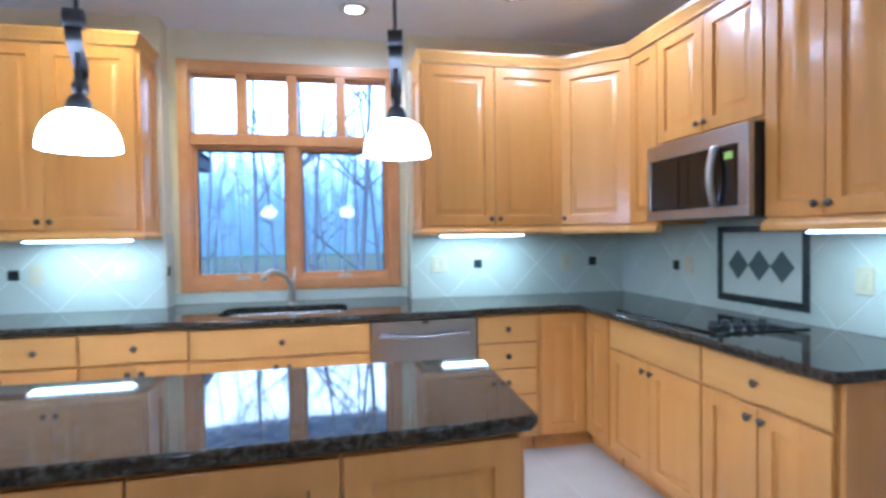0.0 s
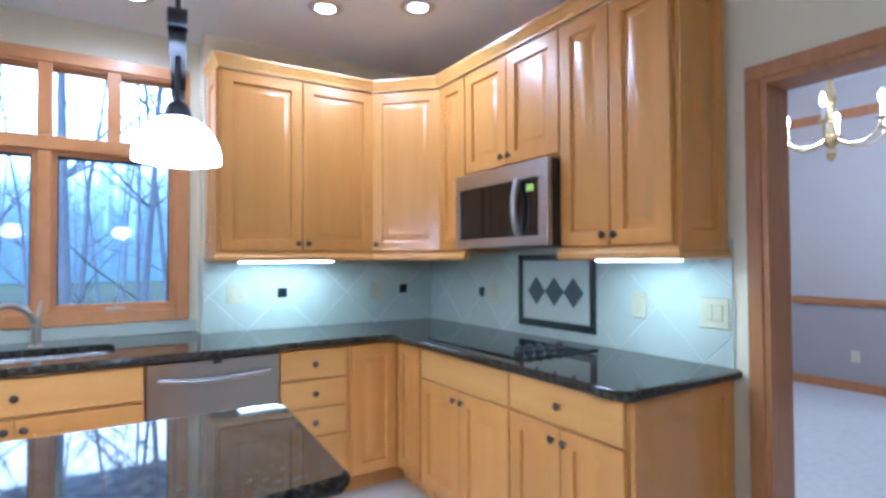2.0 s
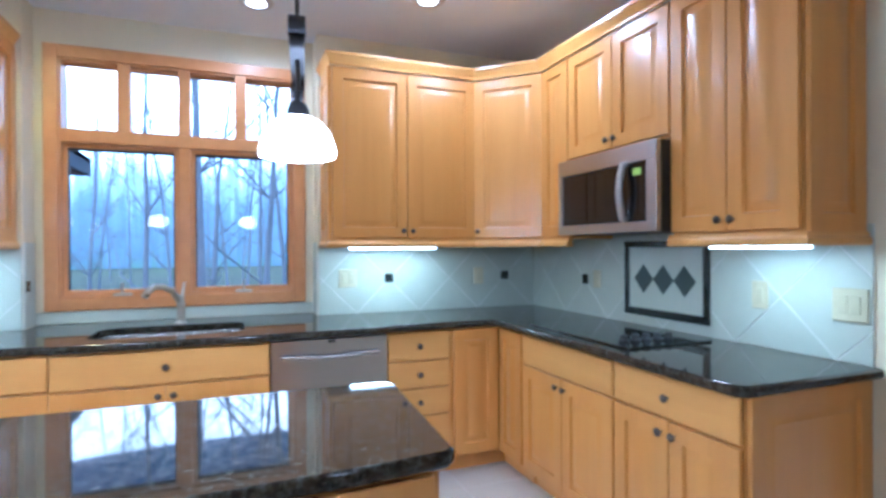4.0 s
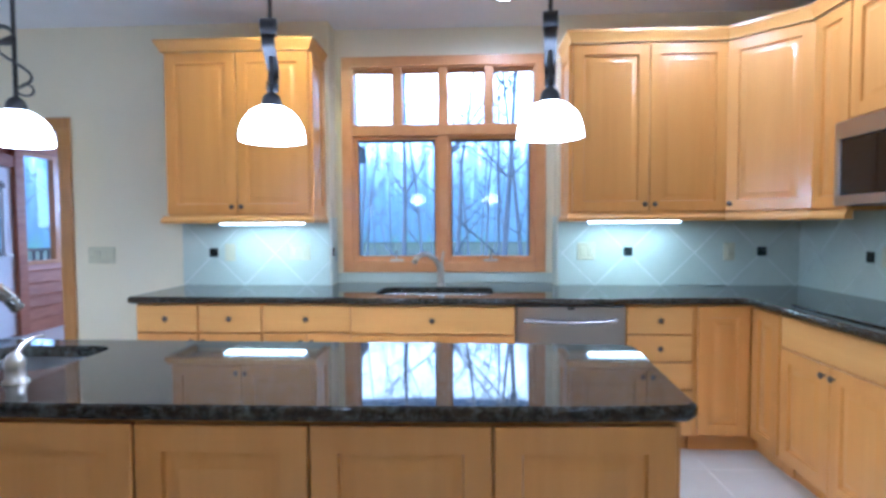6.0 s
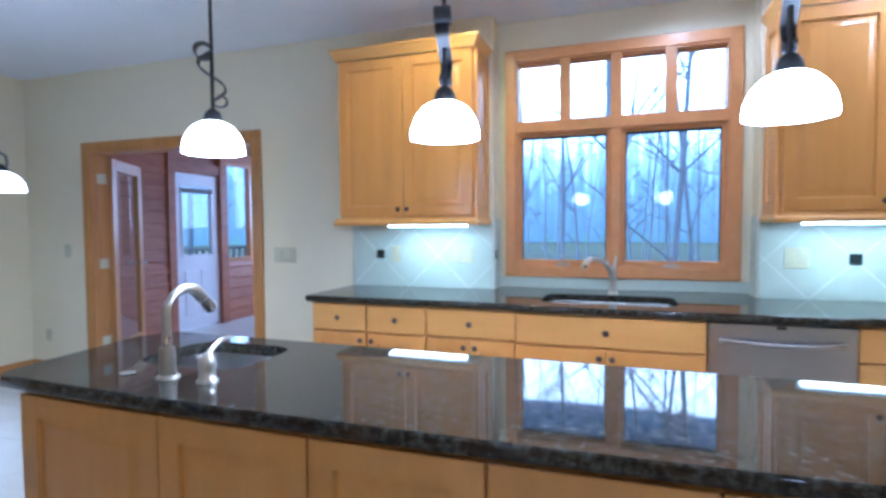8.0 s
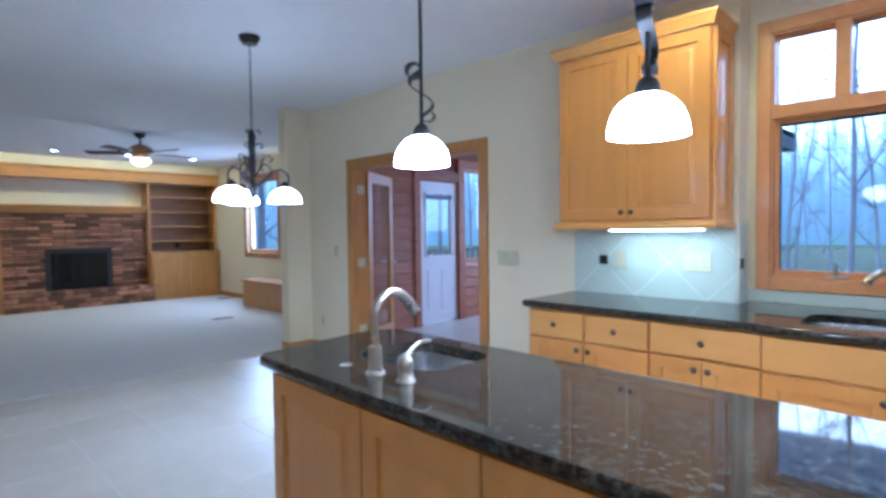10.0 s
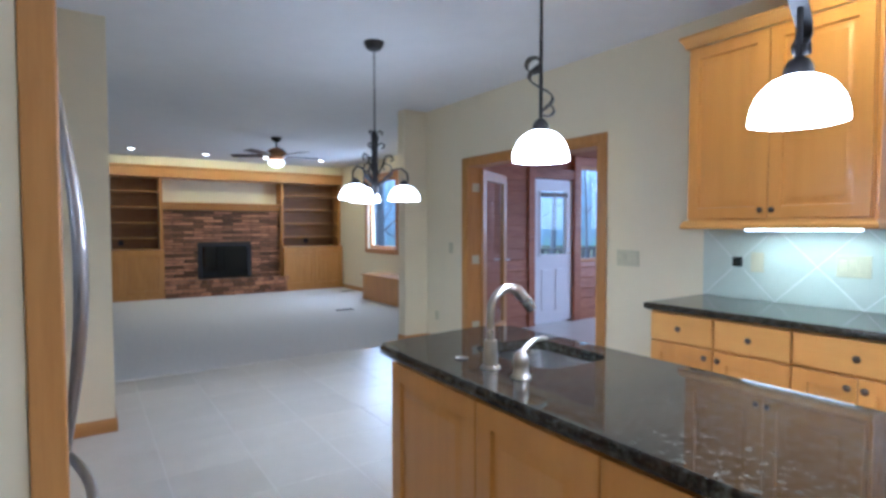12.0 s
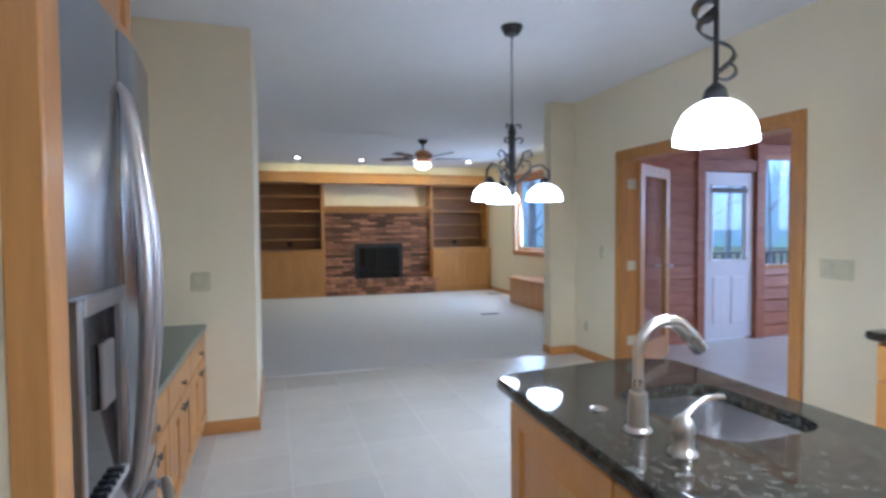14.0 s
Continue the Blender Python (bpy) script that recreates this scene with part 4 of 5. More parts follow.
part("body", box(bmesh.new(), 0.004, 0.065, 0.02, FW - 0.004, 0.64, 1.84, bev=0.004), BLACKPLASTIC, fr)
dl = part("door", bowed_door(0.0, FW / 2 - 0.003, 0.72, 1.86), DARKSTEEL, fr)
dr2 = part("door", bowed_door(FW / 2 + 0.003, FW, 0.72, 1.86), DARKSTEEL, fr)
dz = part("freezer_drawer", bowed_door(0.0, FW, 0.05, 0.71), DARKSTEEL, fr)
for d, x in ((dl, FW / 2 - 0.05), (dr2, FW / 2 + 0.05)):
    s = -1 if x < FW / 2 else 1
    pts = [(x - s * 0.03, -0.036, 0.76)] + [(x - s * 0.03 * (1 - math.sin(math.pi * k / 16)), -0.05 - 0.042 * math.sin(math.pi * k / 16), 0.78 + 0.92 * k / 16) for k in range(17)] + [(x - s * 0.03, -0.036, 1.72)]
    part("handle", tube(bmesh.new(), pts, [0.01] + [0.011 + 0.007 * math.sin(math.pi * k / 16) for k in range(17)] + [0.01], 10), STEEL, d)
part("handle", tube(bmesh.new(), [(0.12, -0.03, 0.62)] + [(0.12 + (FW - 0.24) * k / 14, -0.05 - 0.055 * math.sin(math.pi * k / 14), 0.63) for k in range(15)] + [(FW - 0.12, -0.03, 0.62)], 0.015), STEEL, dz)
di = part("dispenser", box(bmesh.new(), 0.136, -0.040, 0.86, 0.384, -0.02, 1.224), BLACKGLASS, fr, "water and ice dispenser with a black recess")
for r in ((0.11, -0.046, 0.84, 0.135, -0.02, 1.26), (0.385, -0.05, 0.84, 0.41, -0.02, 1.26), (0.1355, -0.05, 1.225, 0.3845, -0.02, 1.26), (0.1355, -0.055, 0.84, 0.3845, -0.02, 0.859)):
    part("bezel", box(bmesh.new(), *r, bev=0.004), STEEL, di)
part("paddle", box(bmesh.new(), 0.22, -0.052, 1.03, 0.30, -0.041, 1.16, bev=0.003), STEEL, di)
part("tray", boxes(*[(0.17 + 0.03 * k, -0.056, 0.86, 0.185 + 0.03 * k, -0.041, 0.872) for k in range(6)]), BLACKPLASTIC, di)
tp = thing("tall_end_panel", pose(0, 0, 0), "tall golden maple end strip on a painted wall beside the refrigerator", "panel")
part("panel", box(bmesh.new(), -3.527, -3.534, 0.0, -3.452, -3.478, 2.42, bev=0.004), GOLD, tp)
cabinet("wall_cabinet", facing(180, -3.53, -3.60), 0.92, 0.555, 1.90, 2.425, [("door", 0.006, 1.915, 0.45, 0.49, [(0.42, 0.05)]), ("door", 0.462, 1.915, 0.45, 0.49, [(0.03, 0.05)])], "golden maple cabinet above the refrigerator", UPPERS, mat=GOLD)
solid("trim_crown", sweep([(-3.45, -3.53), (-3.45, -3.478), (-3.53, -3.478), (-3.53, -3.60), (-4.47, -3.60), (-4.47, -4.1)][::-1], [(o, z) for o, z in CROWN]), GOLD_H, kind="structure")
DX0, DX1 = -6.456, -4.475
dk = [(-4.48, 0.656), (-5.138, 0.656), (-5.796, 0.656)]
for x, w in dk:
    cabinet("desk_cabinet", facing(180, x, -3.645), w, 0.51, 0, 0.716, [("drawer_front", 0.006, 0.56, w - 0.012, 0.145, [(w / 2 - 0.006, 0.07)]), ("door", 0.006, 0.11, w / 2 - 0.009, 0.44, [(w / 2 - 0.04, 0.40)]), ("door", w / 2 + 0.003, 0.11, w / 2 - 0.009, 0.44, [(0.03, 0.40)])], "low golden maple desk cabinet with a drawer over two doors", "desk cabinets", mat=GOLD, toe=0.1)
solid("writing_surface", slab(bmesh.new(), [(DX0, -4.155), (DX1, -4.155), (DX1, -3.615), (DX0, -3.615)], [], 0.718, 0.758, 0.008), DESKTOP, "green-grey laminate desk top", "desk top")

# ---- living room: bookcases round a brick fireplace ----
BX = -13.85
Y0, Y1, Y2, Y3 = -3.5, -2.16, 0.15, 1.515


def bookcase(ya, yb):
    t = thing("bookcase", pose(BX, ya, 0), "empty golden oak built-in bookcase over a two-door base cabinet", "bookcase", "built-in bookcases")
    w = yb - ya
    part("base", box(bmesh.new(), -0.495, 0, 0.0, 0, w, 0.93, bev=0.003), GOLD, t)
    part("base_top", box(bmesh.new(), -0.495, -0.0, 0.931, 0.02, w, 0.965, bev=0.005), GOLD_H, t)
    for k in range(2):
        part("door", front_mesh(w / 2 - 0.05, 0.76, "panel", GOLD), None, t, m=facing(90, 0.001, 0.035 + k * (w / 2 - 0.02), 0.11))
    part("side", box(bmesh.new(), -0.495, 0, 0.966, -0.12, 0.05, 2.349), GOLD, t)
    part("side", box(bmesh.new(), -0.495, w - 0.05, 0.966, -0.12, w, 2.349), GOLD, t)
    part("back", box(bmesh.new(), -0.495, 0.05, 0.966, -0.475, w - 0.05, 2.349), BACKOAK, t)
    for z in (1.17, 1.47, 1.77, 2.07):
        part("shelf", box(bmesh.new(), -0.474, 0.05, z, -0.13, w - 0.05, z + 0.022, bev=0.003), GOLD_H, t)
    part("outlet", box(bmesh.new(), -0.474, w * 0.45, 1.04, -0.468, w * 0.45 + 0.09, 1.14), BLACKPLASTIC, t)
    return t


bookcase(Y0, Y1)
bookcase(Y2, Y3)
fp = thing("fireplace", pose(BX, 0, 0), "brown-red brick fireplace with a raised brick hearth and black firebox", "fireplace")
F0, F1, FZ0, FZ1 = -1.49, -0.52, 0.335, 1.02
part("mortar", boxes((-0.495, Y1, 0.0, -0.245, F0, 1.74), (-0.495, F1, 0.0, -0.245, Y2, 1.74), (-0.495, F0, FZ1, -0.245, F1, 1.74), (-0.245, Y1, 0.0, 0.02, Y2 + 0.06, 0.262)), MORTAR, fp)
part("firebox", boxes((-0.495, F0, 0.262, -0.475, F1, FZ1), (-0.475, F0, 0.262, -0.27, F0 + 0.012, FZ1), (-0.475, F1 - 0.012, 0.262, -0.27, F1, FZ1), (-0.475, F0 + 0.012, FZ1 - 0.012, -0.27, F1 - 0.012, FZ1)), SOOT, fp)
part("fireplace_surround", boxes((-0.24, F0 - 0.04, FZ0, -0.225, F0 + 0.04, FZ1 + 0.05), (-0.24, F1 - 0.04, FZ0, -0.225, F1 + 0.04, FZ1 + 0.05), (-0.24, F0 + 0.04, FZ1 - 0.02, -0.225, F1 - 0.04, FZ1 + 0.05), bev=0.003), SOOT, fp)
part("glass_door", boxes((-0.245, F0 + 0.03, FZ0 + 0.005, -0.238, F1 - 0.03, FZ1)), BLACKGLASS, fp)
BL, BH, J = 0.36, 0.044, 0.014
bricks = {}


def brick(w, h, d):
    key = (round(w, 2), round(h, 3), round(d, 3))
    if key not in bricks:
        bricks[key] = mesh_of("brick", box(bmesh.new(), 0, 0, 0, d, key[0], h, bev=0.004), BRICK)
    return bricks[key]


row = 0
z = FZ0 + 0.004
while z < 1.70:
    y = Y1 + 0.004 - (BL / 2 if row % 2 else 0)
    while y < Y2:
        a, b = max(y, Y1 + 0.003), min(y + BL, Y2 - 0.003)
        spans = [(a, b)]
        if z < FZ1 + 0.04:
            spans = [(s, e) for s, e in ((a, min(b, F0 - 0.045)), (max(a, F1 + 0.045), b))]
        for s, e in spans:
            if e - s > 0.04:
                part("brick", brick(e - s, BH, 0.02), None, fp, m=pose(-0.246 + random.uniform(0, 0.008), s, z))
        y += BL + J
    z += BH + J
    row += 1
for row in range(3):
    y = Y1 - 0.0 - (0.1 if row % 2 else 0)
    while y < Y2 + 0.06:
        a, b = max(y, Y1), min(y + 0.2, Y2 + 0.06)
        if b - a > 0.04:
            part("brick", brick(b - a, 0.075, 0.02), None, fp, m=pose(0.016 + random.uniform(0, 0.006), a, 0.01 + row * 0.086))
        y += 0.21
y = Y1
while y < Y2 + 0.02:
    part("brick", brick(0.1, 0.064, 0.285), None, fp, m=pose(-0.243, y, 0.268))
    y += 0.11
part("mantel_shelf", box(bmesh.new(), -0.495, Y1 + 0.002, 1.83, -0.10, Y2 - 0.002, 1.885, bev=0.006), GOLD_H, fp)
part("mantel_apron", box(bmesh.new(), -0.495, Y1 + 0.002, 1.742, -0.19, Y2 - 0.002, 1.829, bev=0.004), GOLD_H, fp)
cr = thing("bookcase_cornice", pose(BX, 0, 0), "deep golden oak cornice across the built-in bookcases", "cornice")
part("frieze", box(bmesh.new(), -0.495, Y0, 2.35, 0.03, Y3, 2.53), GOLD_H, cr)
part("crown", box(bmesh.new(), -0.495, Y0, 2.531, 0.09, Y3, 2.57, bev=0.01), GOLD_H, cr)

# living room window and window seat
lw = thing("window_2", pose(0, 0, 0), "", "", kind="structure")
part("window_frame", boxes((-12.64, 1.508, 0.86, -12.55, 1.529, 2.46), (-11.31, 1.508, 0.86, -11.22, 1.529, 2.46), (-12.55, 1.508, 2.37, -11.31, 1.529, 2.46), (-12.55, 1.49, 0.86, -11.31, 1.529, 0.95), bev=0.004), TRIM, lw)
part("sash", boxes((-12.55, 1.58, 0.95, -12.49, 1.63, 2.37), (-11.37, 1.58, 0.95, -11.31, 1.63, 2.37), (-12.49, 1.58, 2.31, -11.37, 1.63, 2.37), (-12.49, 1.58, 0.95, -11.37, 1.63, 1.01)), FIR, lw)
p = part("pane", boxes((-12.49, 1.60, 1.01, -11.37, 1.604, 2.31)), GLASS, lw)
p.visible_shadow = False
ws = thing("window_seat", pose(-11.75, 1.529, 0), "golden oak window seat box below the window", "bench")
part("box", box(bmesh.new(), 0, -0.5, 0.006, 2.6, 0, 0.46, bev=0.004), GOLD, ws)
part("seat_top", box(bmesh.new(), -0.02, -0.53, 0.461, 2.6, 0, 0.495, bev=0.006), GOLD_H, ws)

# floor registers in the carpet
for x, y, a in ((-10.6, 0.15, 0), (-13.1, 1.30, 0)):
    t = thing("floor_register", pose(x, y, 0.006, 0, 0, a), "small brown metal floor register in the carpet", "vent", "floor registers")
    part("plate", box(bmesh.new(), -0.06, -0.15, 0, 0.06, 0.15, 0.006, bev=0.002), BRONZE, t)
    part("slot", boxes(*[(-0.04, -0.13 + 0.03 * k, 0.006, 0.04, -0.115 + 0.03 * k, 0.008) for k in range(9)]), BLACKPLASTIC, t)

# ceiling fan
fn = thing("ceiling_fan", pose(-10.55, -0.965, 0), "ceiling fan with dark wooden blades and a lit glass bowl", "ceiling fan")
part("canopy", lathe(bmesh.new(), [(0.012, CEIL - 0.07), (0.05, CEIL - 0.06), (0.075, CEIL - 0.02), (0.08, CEIL - 0.001)], 18), BRONZE, fn)
part("downrod", tube(bmesh.new(), [(0, 0, 2.58), (0, 0, CEIL - 0.05)], 0.014, 8), BRONZE, fn)
part("motor", lathe(bmesh.new(), [(0.03, 2.60), (0.08, 2.585), (0.15, 2.53), (0.155, 2.49), (0.10, 2.42), (0.085, 2.40), (0.02, 2.395)], 20), TRIM, fn, "copper-brown motor housing")
part("light_bowl", lathe(bmesh.new(), [(0.115, 2.395), (0.125, 2.37), (0.108, 2.335), (0.065, 2.31), (0.005, 2.30)], 20), SHADE_WARM, fn, "glowing white glass bowl")
DARKWOOD = material("dark_walnut", (0.06, 0.035, 0.025), 0.4, scale=6, stretch=(0.6, 6, 6))
for k in range(5):
    a = 72 * k + 20
    b = part("blade", box(bmesh.new(), 0.22, -0.068, -0.005, 0.68, 0.068, 0.005, bev=0.004), DARKWOOD, fn, m=pose(0, 0, 2.475, 0, 0, a) @ pose(0, 0, 0, 10, 0, 0))
    part("blade_iron", box(bmesh.new(), 0.11, -0.02, -0.012, 0.27, 0.02, -0.0055, bev=0.003), BRONZE, b)
lamp("fan_bulb", "POINT", 4, (1.0, 0.86, 0.65), pose(-10.55, -0.965, 2.24), 0.09)

# ---- sunroom beyond the French doors ----
solid("floor_sunroom", boxes((-7.9, 0.16, -0.1, -4.4, 4.5, 0.0)), FLOORTILE, kind="structure")
solid("ceiling_sunroom", boxes((-7.95, 0.16, 2.42, -4.25, 4.65, 2.5)), CEDAR, kind="structure")
solid("roof_sunroom", boxes((-8.25, 0.34, 2.53, -3.95, 5.1, 2.6), (-8.25, 5.1, 2.36, -3.95, 5.13, 2.6), (-3.98, 0.34, 2.36, -3.95, 5.1, 2.6)), SIDING_OUT, kind="structure")
solid("wall_sunroom_west", boxes((-7.92, 0.16, 0, -7.79, 1.82, 2.42), (-7.92, 1.82, 2.06, -7.79, 2.50, 2.42), (-7.92, 2.50, 0, -7.79, 2.66, 2.42), (-7.92, 2.66, 0, -7.79, 3.82, 0.86), (-7.92, 2.66, 2.28, -7.79, 3.82, 2.42), (-7.92, 3.82, 0, -7.79, 4.65, 2.42)), CEDAR, kind="structure")
# unseen north wall, its window openings added to let daylight in
solid("wall_sunroom_north", boxes((-7.79, 4.5, 0, -4.4, 4.65, 0.86), (-7.79, 4.5, 2.28, -4.4, 4.65, 2.42), (-7.79, 4.5, 0.86, -7.5, 4.65, 2.28), (-6.4, 4.5, 0.86, -6.2, 4.65, 2.28), (-4.6, 4.5, 0.86, -4.4, 4.65, 2.28)), CEDAR, kind="structure")
solid("wall_sunroom_east", boxes((-4.4, 0.34, 0, -4.25, 4.65, 2.42)), CEDAR, kind="structure")
sd = thing("cedar_siding", pose(-7.77, 0, 0), "overlapping red cedar lap siding boards", "siding", kind="structure")


def lap(y0, y1, z0, z1):
    bm = bmesh.new()
    rings(bm, [[(0.0, y, z0), (0.034, y, z0), (0.036, y, z0 + 0.01), (0.010, y, z1), (0.0, y, z1)] for y in (y0, y1)])
    return bm


z = 0.0
while z < 2.38:
    top = min(z + 0.165, 2.41)
    part("board", lap(0.17, 1.62, z, top), CEDAR, sd)
    if z < 0.82:
        part("board", lap(2.68, 4.48, z, min(top, 0.86)), CEDAR, sd, m=pose(-0.02, 0, 0))
    z += 0.155
for y0, y1 in ((1.62, 1.735), (2.52, 2.655)):
    part("post", box(bmesh.new(), -0.01, y0, 0, 0.05, y1, 2.41, bev=0.004), CEDAR, sd)
part("beam", box(bmesh.new(), -0.012, 1.736, 2.06, 0.04, 2.519, 2.2, bev=0.004), CEDAR, sd)
part("beam", box(bmesh.new(), -0.012, 2.656, 2.28, 0.04, 4.48, 2.41, bev=0.004), CEDAR, sd)
# half-glazed white door
dd = thing("door_3", pose(-7.77, 1.745, 0), "", "", kind="structure")
part("door_leaf", boxes((-0.045, 0, 0.02, 0, 0.765, 0.99), (-0.045, 0, 1.88, 0, 0.765, 2.05), (-0.045, 0, 0.99, 0, 0.13, 1.88), (-0.045, 0.635, 0.99, 0, 0.765, 1.88)), WHITE, dd)
for y in (0.15, 0.43):
    bm = box(bmesh.new(), 0.0, y, 0.2, 0.008, y + 0.19, 0.78, bev=0.006)
    part("panel", bm, WHITE, dd)
part("glass_bead", boxes((0.0, 0.105, 0.965, 0.012, 0.13, 1.905), (0.0, 0.635, 0.965, 0.012, 0.66, 1.905), (0.0, 0.13, 1.88, 0.012, 0.635, 1.905), (0.0, 0.13, 0.965, 0.012, 0.635, 0.99), bev=0.003), WHITE, dd)
part("blind", box(bmesh.new(), 0.0, 0.12, 1.80, 0.03, 0.645, 1.86, bev=0.004), DECKWOOD, dd)
p = part("pane", boxes((-0.026, 0.13, 0.99, -0.022, 0.635, 1.88)), GLASS, dd)
p.visible_shadow = False
part("door_handle", tube(bmesh.new(), [(0.002, 0.70, 1.0), (0.05, 0.70, 1.0), (0.055, 0.60, 1.0)], 0.009), NICKEL, dd)
# sunroom window
sw3 = thing("window_3", pose(-7.79, -0.48, 0), "", "", kind="structure")
part("window_frame", boxes((-0.06, 3.14, 0.86, 0.02, 3.19, 2.28), (-0.06, 3.66, 0.86, 0.02, 3.74, 2.28), (-0.06, 4.25, 0.86, 0.02, 4.3, 2.28), (-0.06, 3.19, 2.23, 0.02, 3.66, 2.28), (-0.06, 3.19, 0.86, 0.02, 3.66, 0.91), (-0.06, 3.74, 2.23, 0.02, 4.25, 2.28), (-0.06, 3.74, 0.86, 0.02, 4.25, 0.91)), TRIM, sw3)
for a, b in ((3.19, 3.66), (3.74, 4.25)):
    p = part("pane", boxes((-0.03, a, 0.91, -0.026, b, 2.23)), GLASS, sw3)
    p.visible_shadow = False
# the open French leaf, hinged on the west jamb
fl = thing("door_4", pose(-6.92, 0.175, 0, 0, 0, 121), "", "", kind="structure")
LW, LH = 0.80, 2.0
part("door_leaf", boxes((0, -0.022, 0.01, 0.11, 0.022, LH), (LW - 0.11, -0.022, 0.01, LW, 0.022, LH), (0.11, -0.022, LH - 0.11, LW - 0.11, 0.022, LH), (0.11, -0.022, 0.01, LW - 0.11, 0.022, 0.24), bev=0.003), GOLD, fl)
p = part("pane", boxes((0.11, -0.003, 0.24, LW - 0.11, 0.003, LH - 0.11)), GLASS, fl)
p.visible_shadow = False
part("door_handle", tube(bmesh.new(), [(LW - 0.055, -0.02, 0.98), (LW - 0.055, -0.07, 0.98), (LW - 0.16, -0.075, 0.98)], 0.009), NICKEL, fl)
part("door_handle", tube(bmesh.new(), [(LW - 0.055, 0.02, 0.98), (LW - 0.055, 0.07, 0.98), (LW - 0.16, 0.075, 0.98)], 0.009), NICKEL, fl)
for z in (0.3, 1.02, 1.80):
    h = thing("hinge", pose(-6.923, 0.085, z), "white painted steel butt hinge on the door jamb", "hinge", "door hinges")
    part("leaf", box(bmesh.new(), 0.0, -0.035, -0.045, 0.006, 0.045, 0.045, bev=0.002), ALMOND, h)
    part("pin", lathe(bmesh.new(), [(0.007, -0.05), (0.007, 0.05)], 10, at=(0.006, 0.05, 0)), ALMOND, h)

# added area lamps standing in for sky daylight at the living and sunroom windows
lamp("sky_light_living", "AREA", 45, (0.85, 0.91, 1.0), look((-11.93, 1.72, 1.65), (-11.8, -1.5, 0.2)), (1.1, 1.2))
lamp("sky_light_north", "AREA", 130, (0.78, 0.86, 1.0), look((-6.2, 4.9, 1.9), (-6.3, 1.5, 0.6)), (3.4, 1.2))

# ---- dining room chandelier ----
ch = thing("brass_chandelier", pose(2.1, -1.85, 0.0), "polished brass candle chandelier with lit bulbs", "chandelier")
part("canopy", lathe(bmesh.new(), [(0.01, 3.13), (0.05, 3.14), (0.065, 3.19), (0.066, 3.199)], 16), BRASS, ch)
part("stem", tube(bmesh.new(), [(0, 0, 2.6), (0, 0, 3.15)], 0.008, 8), BRASS, ch)
part("column", lathe(bmesh.new(), [(0.006, 2.02), (0.022, 2.04), (0.03, 2.07), (0.012, 2.10), (0.04, 2.14), (0.05, 2.18), (0.02, 2.23), (0.014, 2.35), (0.03, 2.42), (0.04, 2.47), (0.018, 2.53), (0.012, 2.62)], 16), BRASS, ch)
for k in range(6):
    a = radians(60 * k + 15)
    u = Vector((math.cos(a), math.sin(a), 0))
    P = lambda r, z: tuple(u * r + Vector((0, 0, z)))
    part("arm", tube(bmesh.new(), [P(0.03, 2.17), P(0.12, 2.12), P(0.22, 2.12), P(0.30, 2.17), P(0.33, 2.23)], 0.007, 8), BRASS, ch)
    part("drip_pan", lathe(bmesh.new(), [(0.006, 2.225), (0.03, 2.235), (0.036, 2.245), (0.008, 2.24)], 12, at=P(0.33, 0)), BRASS, ch)
    part("candle", lathe(bmesh.new(), [(0.011, 2.24), (0.011, 2.33)], 10, at=P(0.33, 0)), WHITE, ch)
    part("bulb", lathe(bmesh.new(), [(0.006, 2.33), (0.016, 2.36), (0.012, 2.40), (0.002, 2.425)], 10, at=P(0.33, 0)), FLAME, ch, "glowing candle bulb")
lamp("dining_bulb", "POINT", 110, (1.0, 0.91, 0.84), pose(2.1, -1.85, 2.48), 0.12)
plate(pose(-0.011, 0, 0) @ facing(-90, 4.3, -1.157, 0.36), 0.075, 0.12, 1)

# ---- outdoors ----
ground = solid("ground", boxes((-300, 0.7, -1.3, 300, 300, -1.1), (-300, -300, -1.3, -16, 0.7, -1.1), (5, -300, -1.3, 300, 0.7, -1.1), (-16, -300, -1.3, 5, -7, -1.1)), EARTH, kind="structure")
dk = thing("deck_railing", pose(-9.9, 2.4, 0), "grey weathered timber deck and railing outside the sunroom", "railing")
part("deck", box(bmesh.new(), -1.0, 0.0, -0.22, 1.45, 6.0, -0.12), DECKWOOD, dk)
part("rail", box(bmesh.new(), -0.05, 0.0, 0.92, 0.05, 6.0, 0.96), DECKWOOD, dk)
part("rail", box(bmesh.new(), -0.03, 0.0, 0.02, 0.03, 6.0, 0.07), DECKWOOD, dk)
for k in range(36):
    part("baluster", box(bmesh.new(), -0.018, 0.1 + 0.165 * k, 0.07, 0.018, 0.136 + 0.165 * k, 0.92), DECKWOOD, dk)


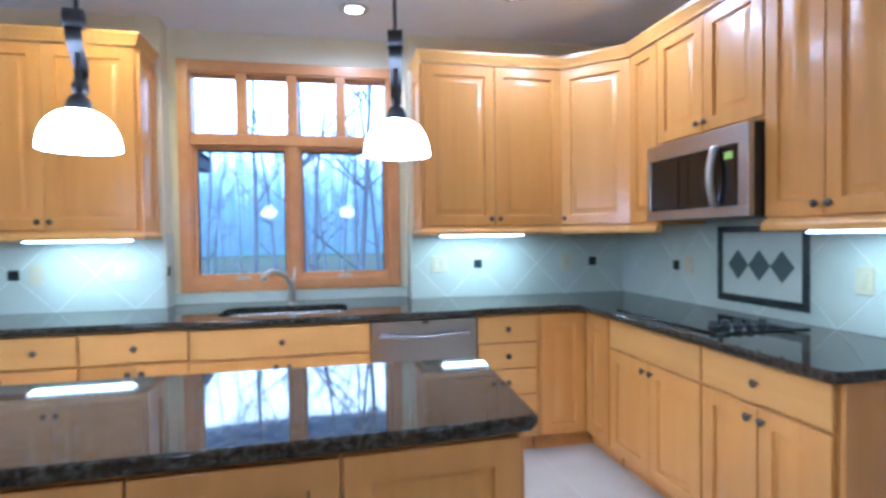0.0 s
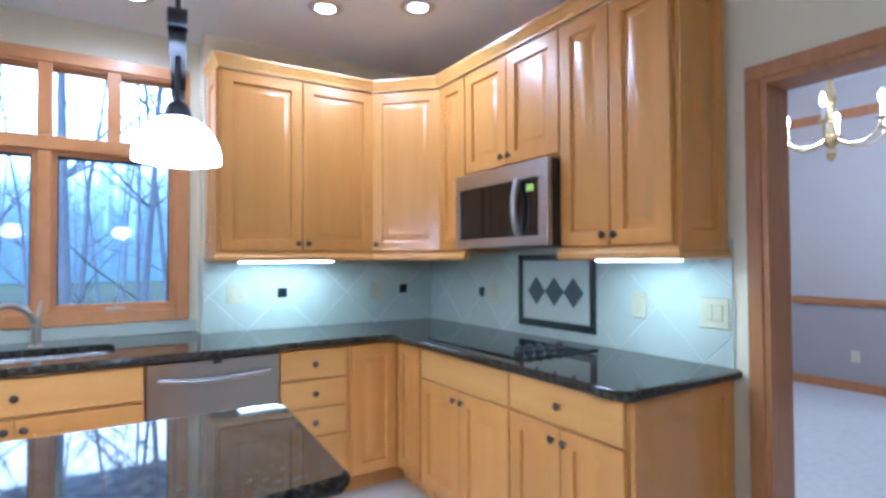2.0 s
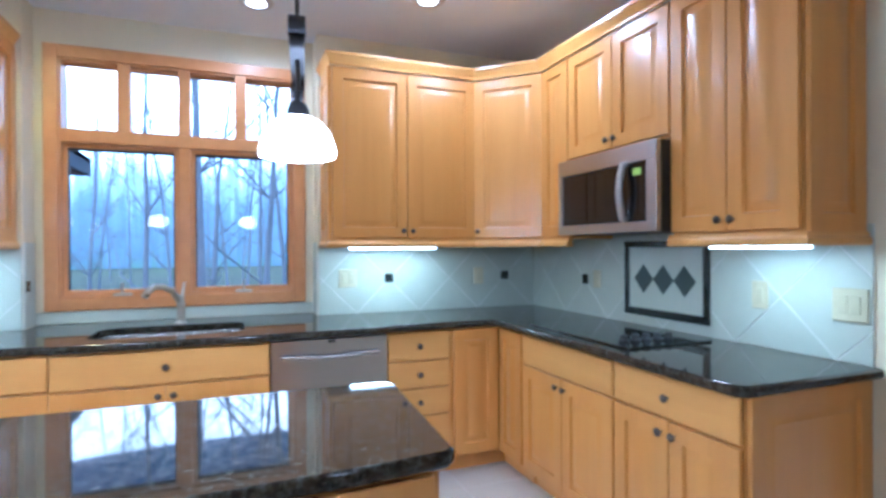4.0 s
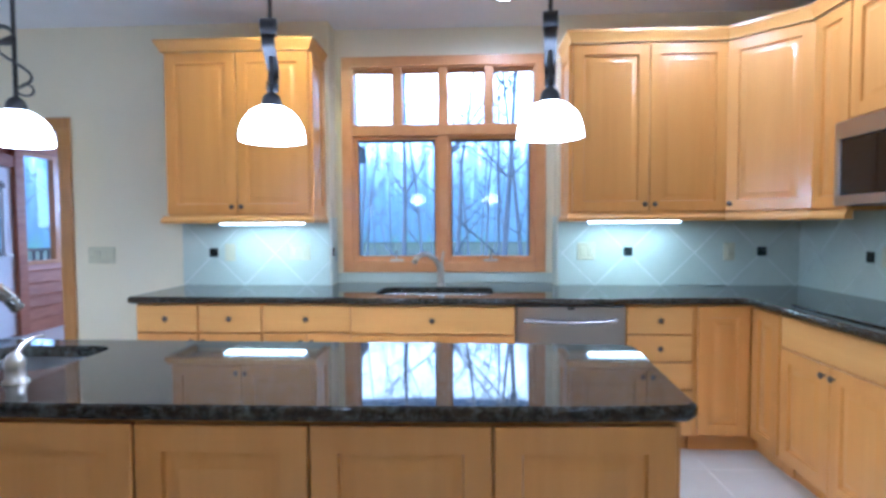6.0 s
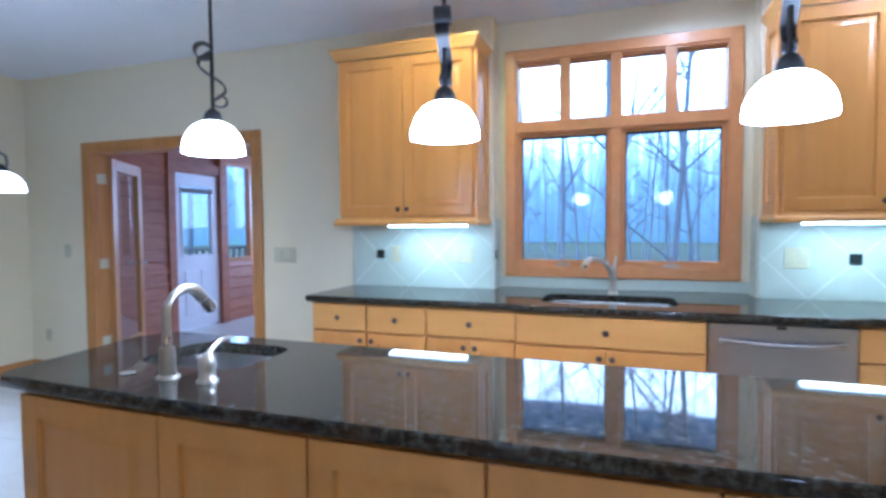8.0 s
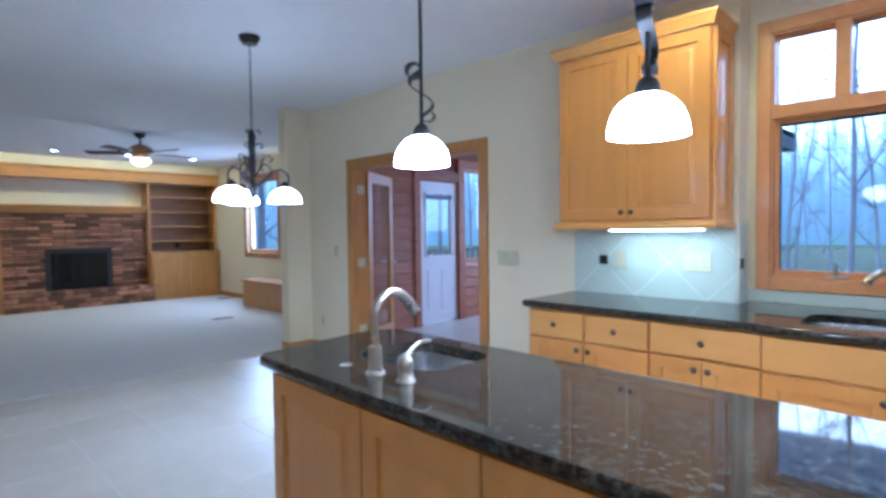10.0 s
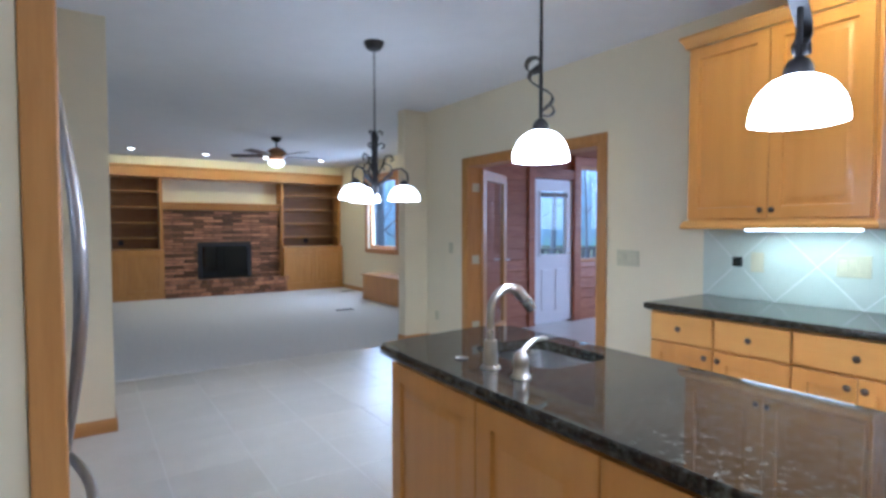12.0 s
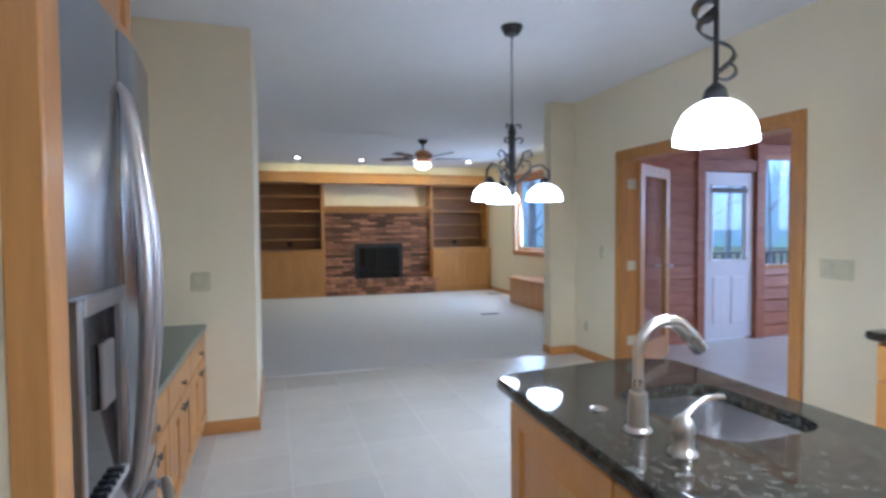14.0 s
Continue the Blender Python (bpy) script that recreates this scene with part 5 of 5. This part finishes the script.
def tree(x, y, r, h, lean, seed, limbs=7):
    rnd = random.Random(seed)
    t = thing("tree", pose(x, y, -1.12), "bare grey-barked woodland tree in early spring", "tree", "woodland trees")
    n = 7
    pts = [(lean * (k / n) ** 1.4 * h * 0.1 + rnd.uniform(-0.05, 0.05) * k * 0.4, rnd.uniform(-0.05, 0.05) * k * 0.4, h * k / n) for k in range(n + 1)]
    part("trunk", tube(bmesh.new(), pts, [r * (1.25 if k == 0 else 1 - 0.8 * k / n) for k in range(n + 1)], 9), BARK, t)
    for i in range(limbs):
        k = rnd.randint(1, n - 1)
        p = Vector(pts[k])
        a, up, L = rnd.uniform(0, 6.28), rnd.uniform(0.35, 1.3), rnd.uniform(0.9, 3.2) * h / 12
        d = Vector((math.cos(a), math.sin(a), up)).normalized()
        bm = bmesh.new()
        q = [p + d * (L * s) + Vector((0, 0, 0.15 * L * s * s)) + Vector((rnd.uniform(-1, 1), rnd.uniform(-1, 1), rnd.uniform(-1, 1))) * 0.06 * L * (s > 0) for s in (0, 0.33, 0.66, 1)]
        rr = max(0.014, r * 0.34 * (1 - 0.6 * k / n))
        tube(bm, q, [rr, rr * 0.75, rr * 0.45, rr * 0.15], 5)
        for s in (1, 2, 3):
            for _ in range(5):
                e = Vector((rnd.uniform(-1, 1), rnd.uniform(-1, 1), rnd.uniform(-0.2, 1))) * 0.4 * L
                tube(bm, [q[s], q[s] + e * 0.5 + Vector((0, 0, 0.05)), q[s] + e], [rr * 0.3, rr * 0.2, rr * 0.06], 4)
        part("limb", bm, BARK, t)


rt = random.Random(5)
tree(-2.6, 6.3, 0.085, 13, -0.3, 1, 16)
tree(-1.55, 7.6, 0.07, 12, 0.6, 2, 16)
tree(-3.75, 8.5, 0.055, 11, 0.2, 3, 16)
for k in range(120):
    y = rt.uniform(11, 46)
    x = -2.5 + rt.uniform(-1.0, 1.0) * (3 + y * 0.75)
    tree(x, y, rt.uniform(0.025, 0.085), rt.uniform(9, 16), rt.uniform(-1.6, 1.6), 10 + k, 12)
for k in range(34):
    tree(rt.uniform(-36, -13), rt.uniform(3.5, 28), rt.uniform(0.08, 0.2), rt.uniform(10, 16), rt.uniform(-1, 1), 100 + k, 6)

# backdrop of wooded distance under a pale dusk sky, mist painted in and self-lit
mist = bpy.data.materials.new("painted_misty_distance")
mist.use_nodes = True
nt = mist.node_tree
n, l = nt.nodes, nt.links
b = n["Principled BSDF"]
b.inputs["Base Color"].default_value = (0, 0, 0, 1)
b.inputs["Roughness"].default_value = 1
b.inputs["Specular IOR Level"].default_value = 0
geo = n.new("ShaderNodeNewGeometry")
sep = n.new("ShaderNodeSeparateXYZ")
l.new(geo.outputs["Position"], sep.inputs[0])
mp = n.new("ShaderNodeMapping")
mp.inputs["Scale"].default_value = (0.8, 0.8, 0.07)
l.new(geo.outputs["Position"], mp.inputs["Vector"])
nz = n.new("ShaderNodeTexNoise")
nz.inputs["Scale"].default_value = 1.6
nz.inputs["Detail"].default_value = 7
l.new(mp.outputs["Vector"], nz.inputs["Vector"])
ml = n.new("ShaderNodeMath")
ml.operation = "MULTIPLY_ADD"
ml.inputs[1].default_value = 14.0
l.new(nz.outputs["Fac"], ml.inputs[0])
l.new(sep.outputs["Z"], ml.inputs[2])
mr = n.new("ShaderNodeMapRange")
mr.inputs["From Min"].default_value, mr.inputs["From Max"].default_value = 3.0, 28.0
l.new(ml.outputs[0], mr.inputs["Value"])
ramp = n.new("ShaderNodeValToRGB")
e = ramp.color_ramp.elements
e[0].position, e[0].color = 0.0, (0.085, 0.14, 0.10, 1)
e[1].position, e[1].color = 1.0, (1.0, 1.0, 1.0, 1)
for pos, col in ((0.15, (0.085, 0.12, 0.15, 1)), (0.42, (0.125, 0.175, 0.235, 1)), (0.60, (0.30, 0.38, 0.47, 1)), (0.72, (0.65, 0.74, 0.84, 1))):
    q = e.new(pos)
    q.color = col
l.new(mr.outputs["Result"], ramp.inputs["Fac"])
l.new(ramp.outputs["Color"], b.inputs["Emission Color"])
# emission grows with height to imitate the bright sky
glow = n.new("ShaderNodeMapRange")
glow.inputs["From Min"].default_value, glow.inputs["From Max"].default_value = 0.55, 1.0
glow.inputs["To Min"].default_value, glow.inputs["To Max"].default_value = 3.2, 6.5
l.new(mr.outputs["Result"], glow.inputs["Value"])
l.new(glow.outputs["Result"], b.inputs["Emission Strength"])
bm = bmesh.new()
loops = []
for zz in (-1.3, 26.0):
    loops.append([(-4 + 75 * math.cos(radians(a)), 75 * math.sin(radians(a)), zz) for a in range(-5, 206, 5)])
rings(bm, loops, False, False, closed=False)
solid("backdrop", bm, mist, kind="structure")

# ---- floor tiles ----
FT = 0.457
tiles = {}
kk = 0
for i in range(-1, 19):
    for j in range(-12, 1):
        x0, y0 = -7.8 + i * FT, j * FT + 0.1
        poly = clip_poly([(x0 + 0.005, y0 + 0.005), (x0 + FT - 0.005, y0 + 0.005), (x0 + FT - 0.005, y0 + FT - 0.005), (x0 + 0.005, y0 + FT - 0.005)], -7.795, -5.25, -0.002, -0.002)
        if len(poly) < 3:
            continue
        xa, ya = min(p[0] for p in poly), min(p[1] for p in poly)
        w, h = max(p[0] for p in poly) - xa, max(p[1] for p in poly) - ya
        if w < 0.02 or h < 0.02 or (xa + w < -6.46 and ya + h < -3.295) or (xa + w < -3.42 and ya + h < -4.1):
            continue
        key = (round(w, 2), round(h, 2))
        if key not in tiles:
            tiles[key] = mesh_of("floor_tile", box(bmesh.new(), 0, 0, -0.006, key[0], key[1], 0.0, bev=0.0006), FLOORTILE)
        part("floor_tile", tiles[key], None, floor, m=pose(xa, ya, 0))
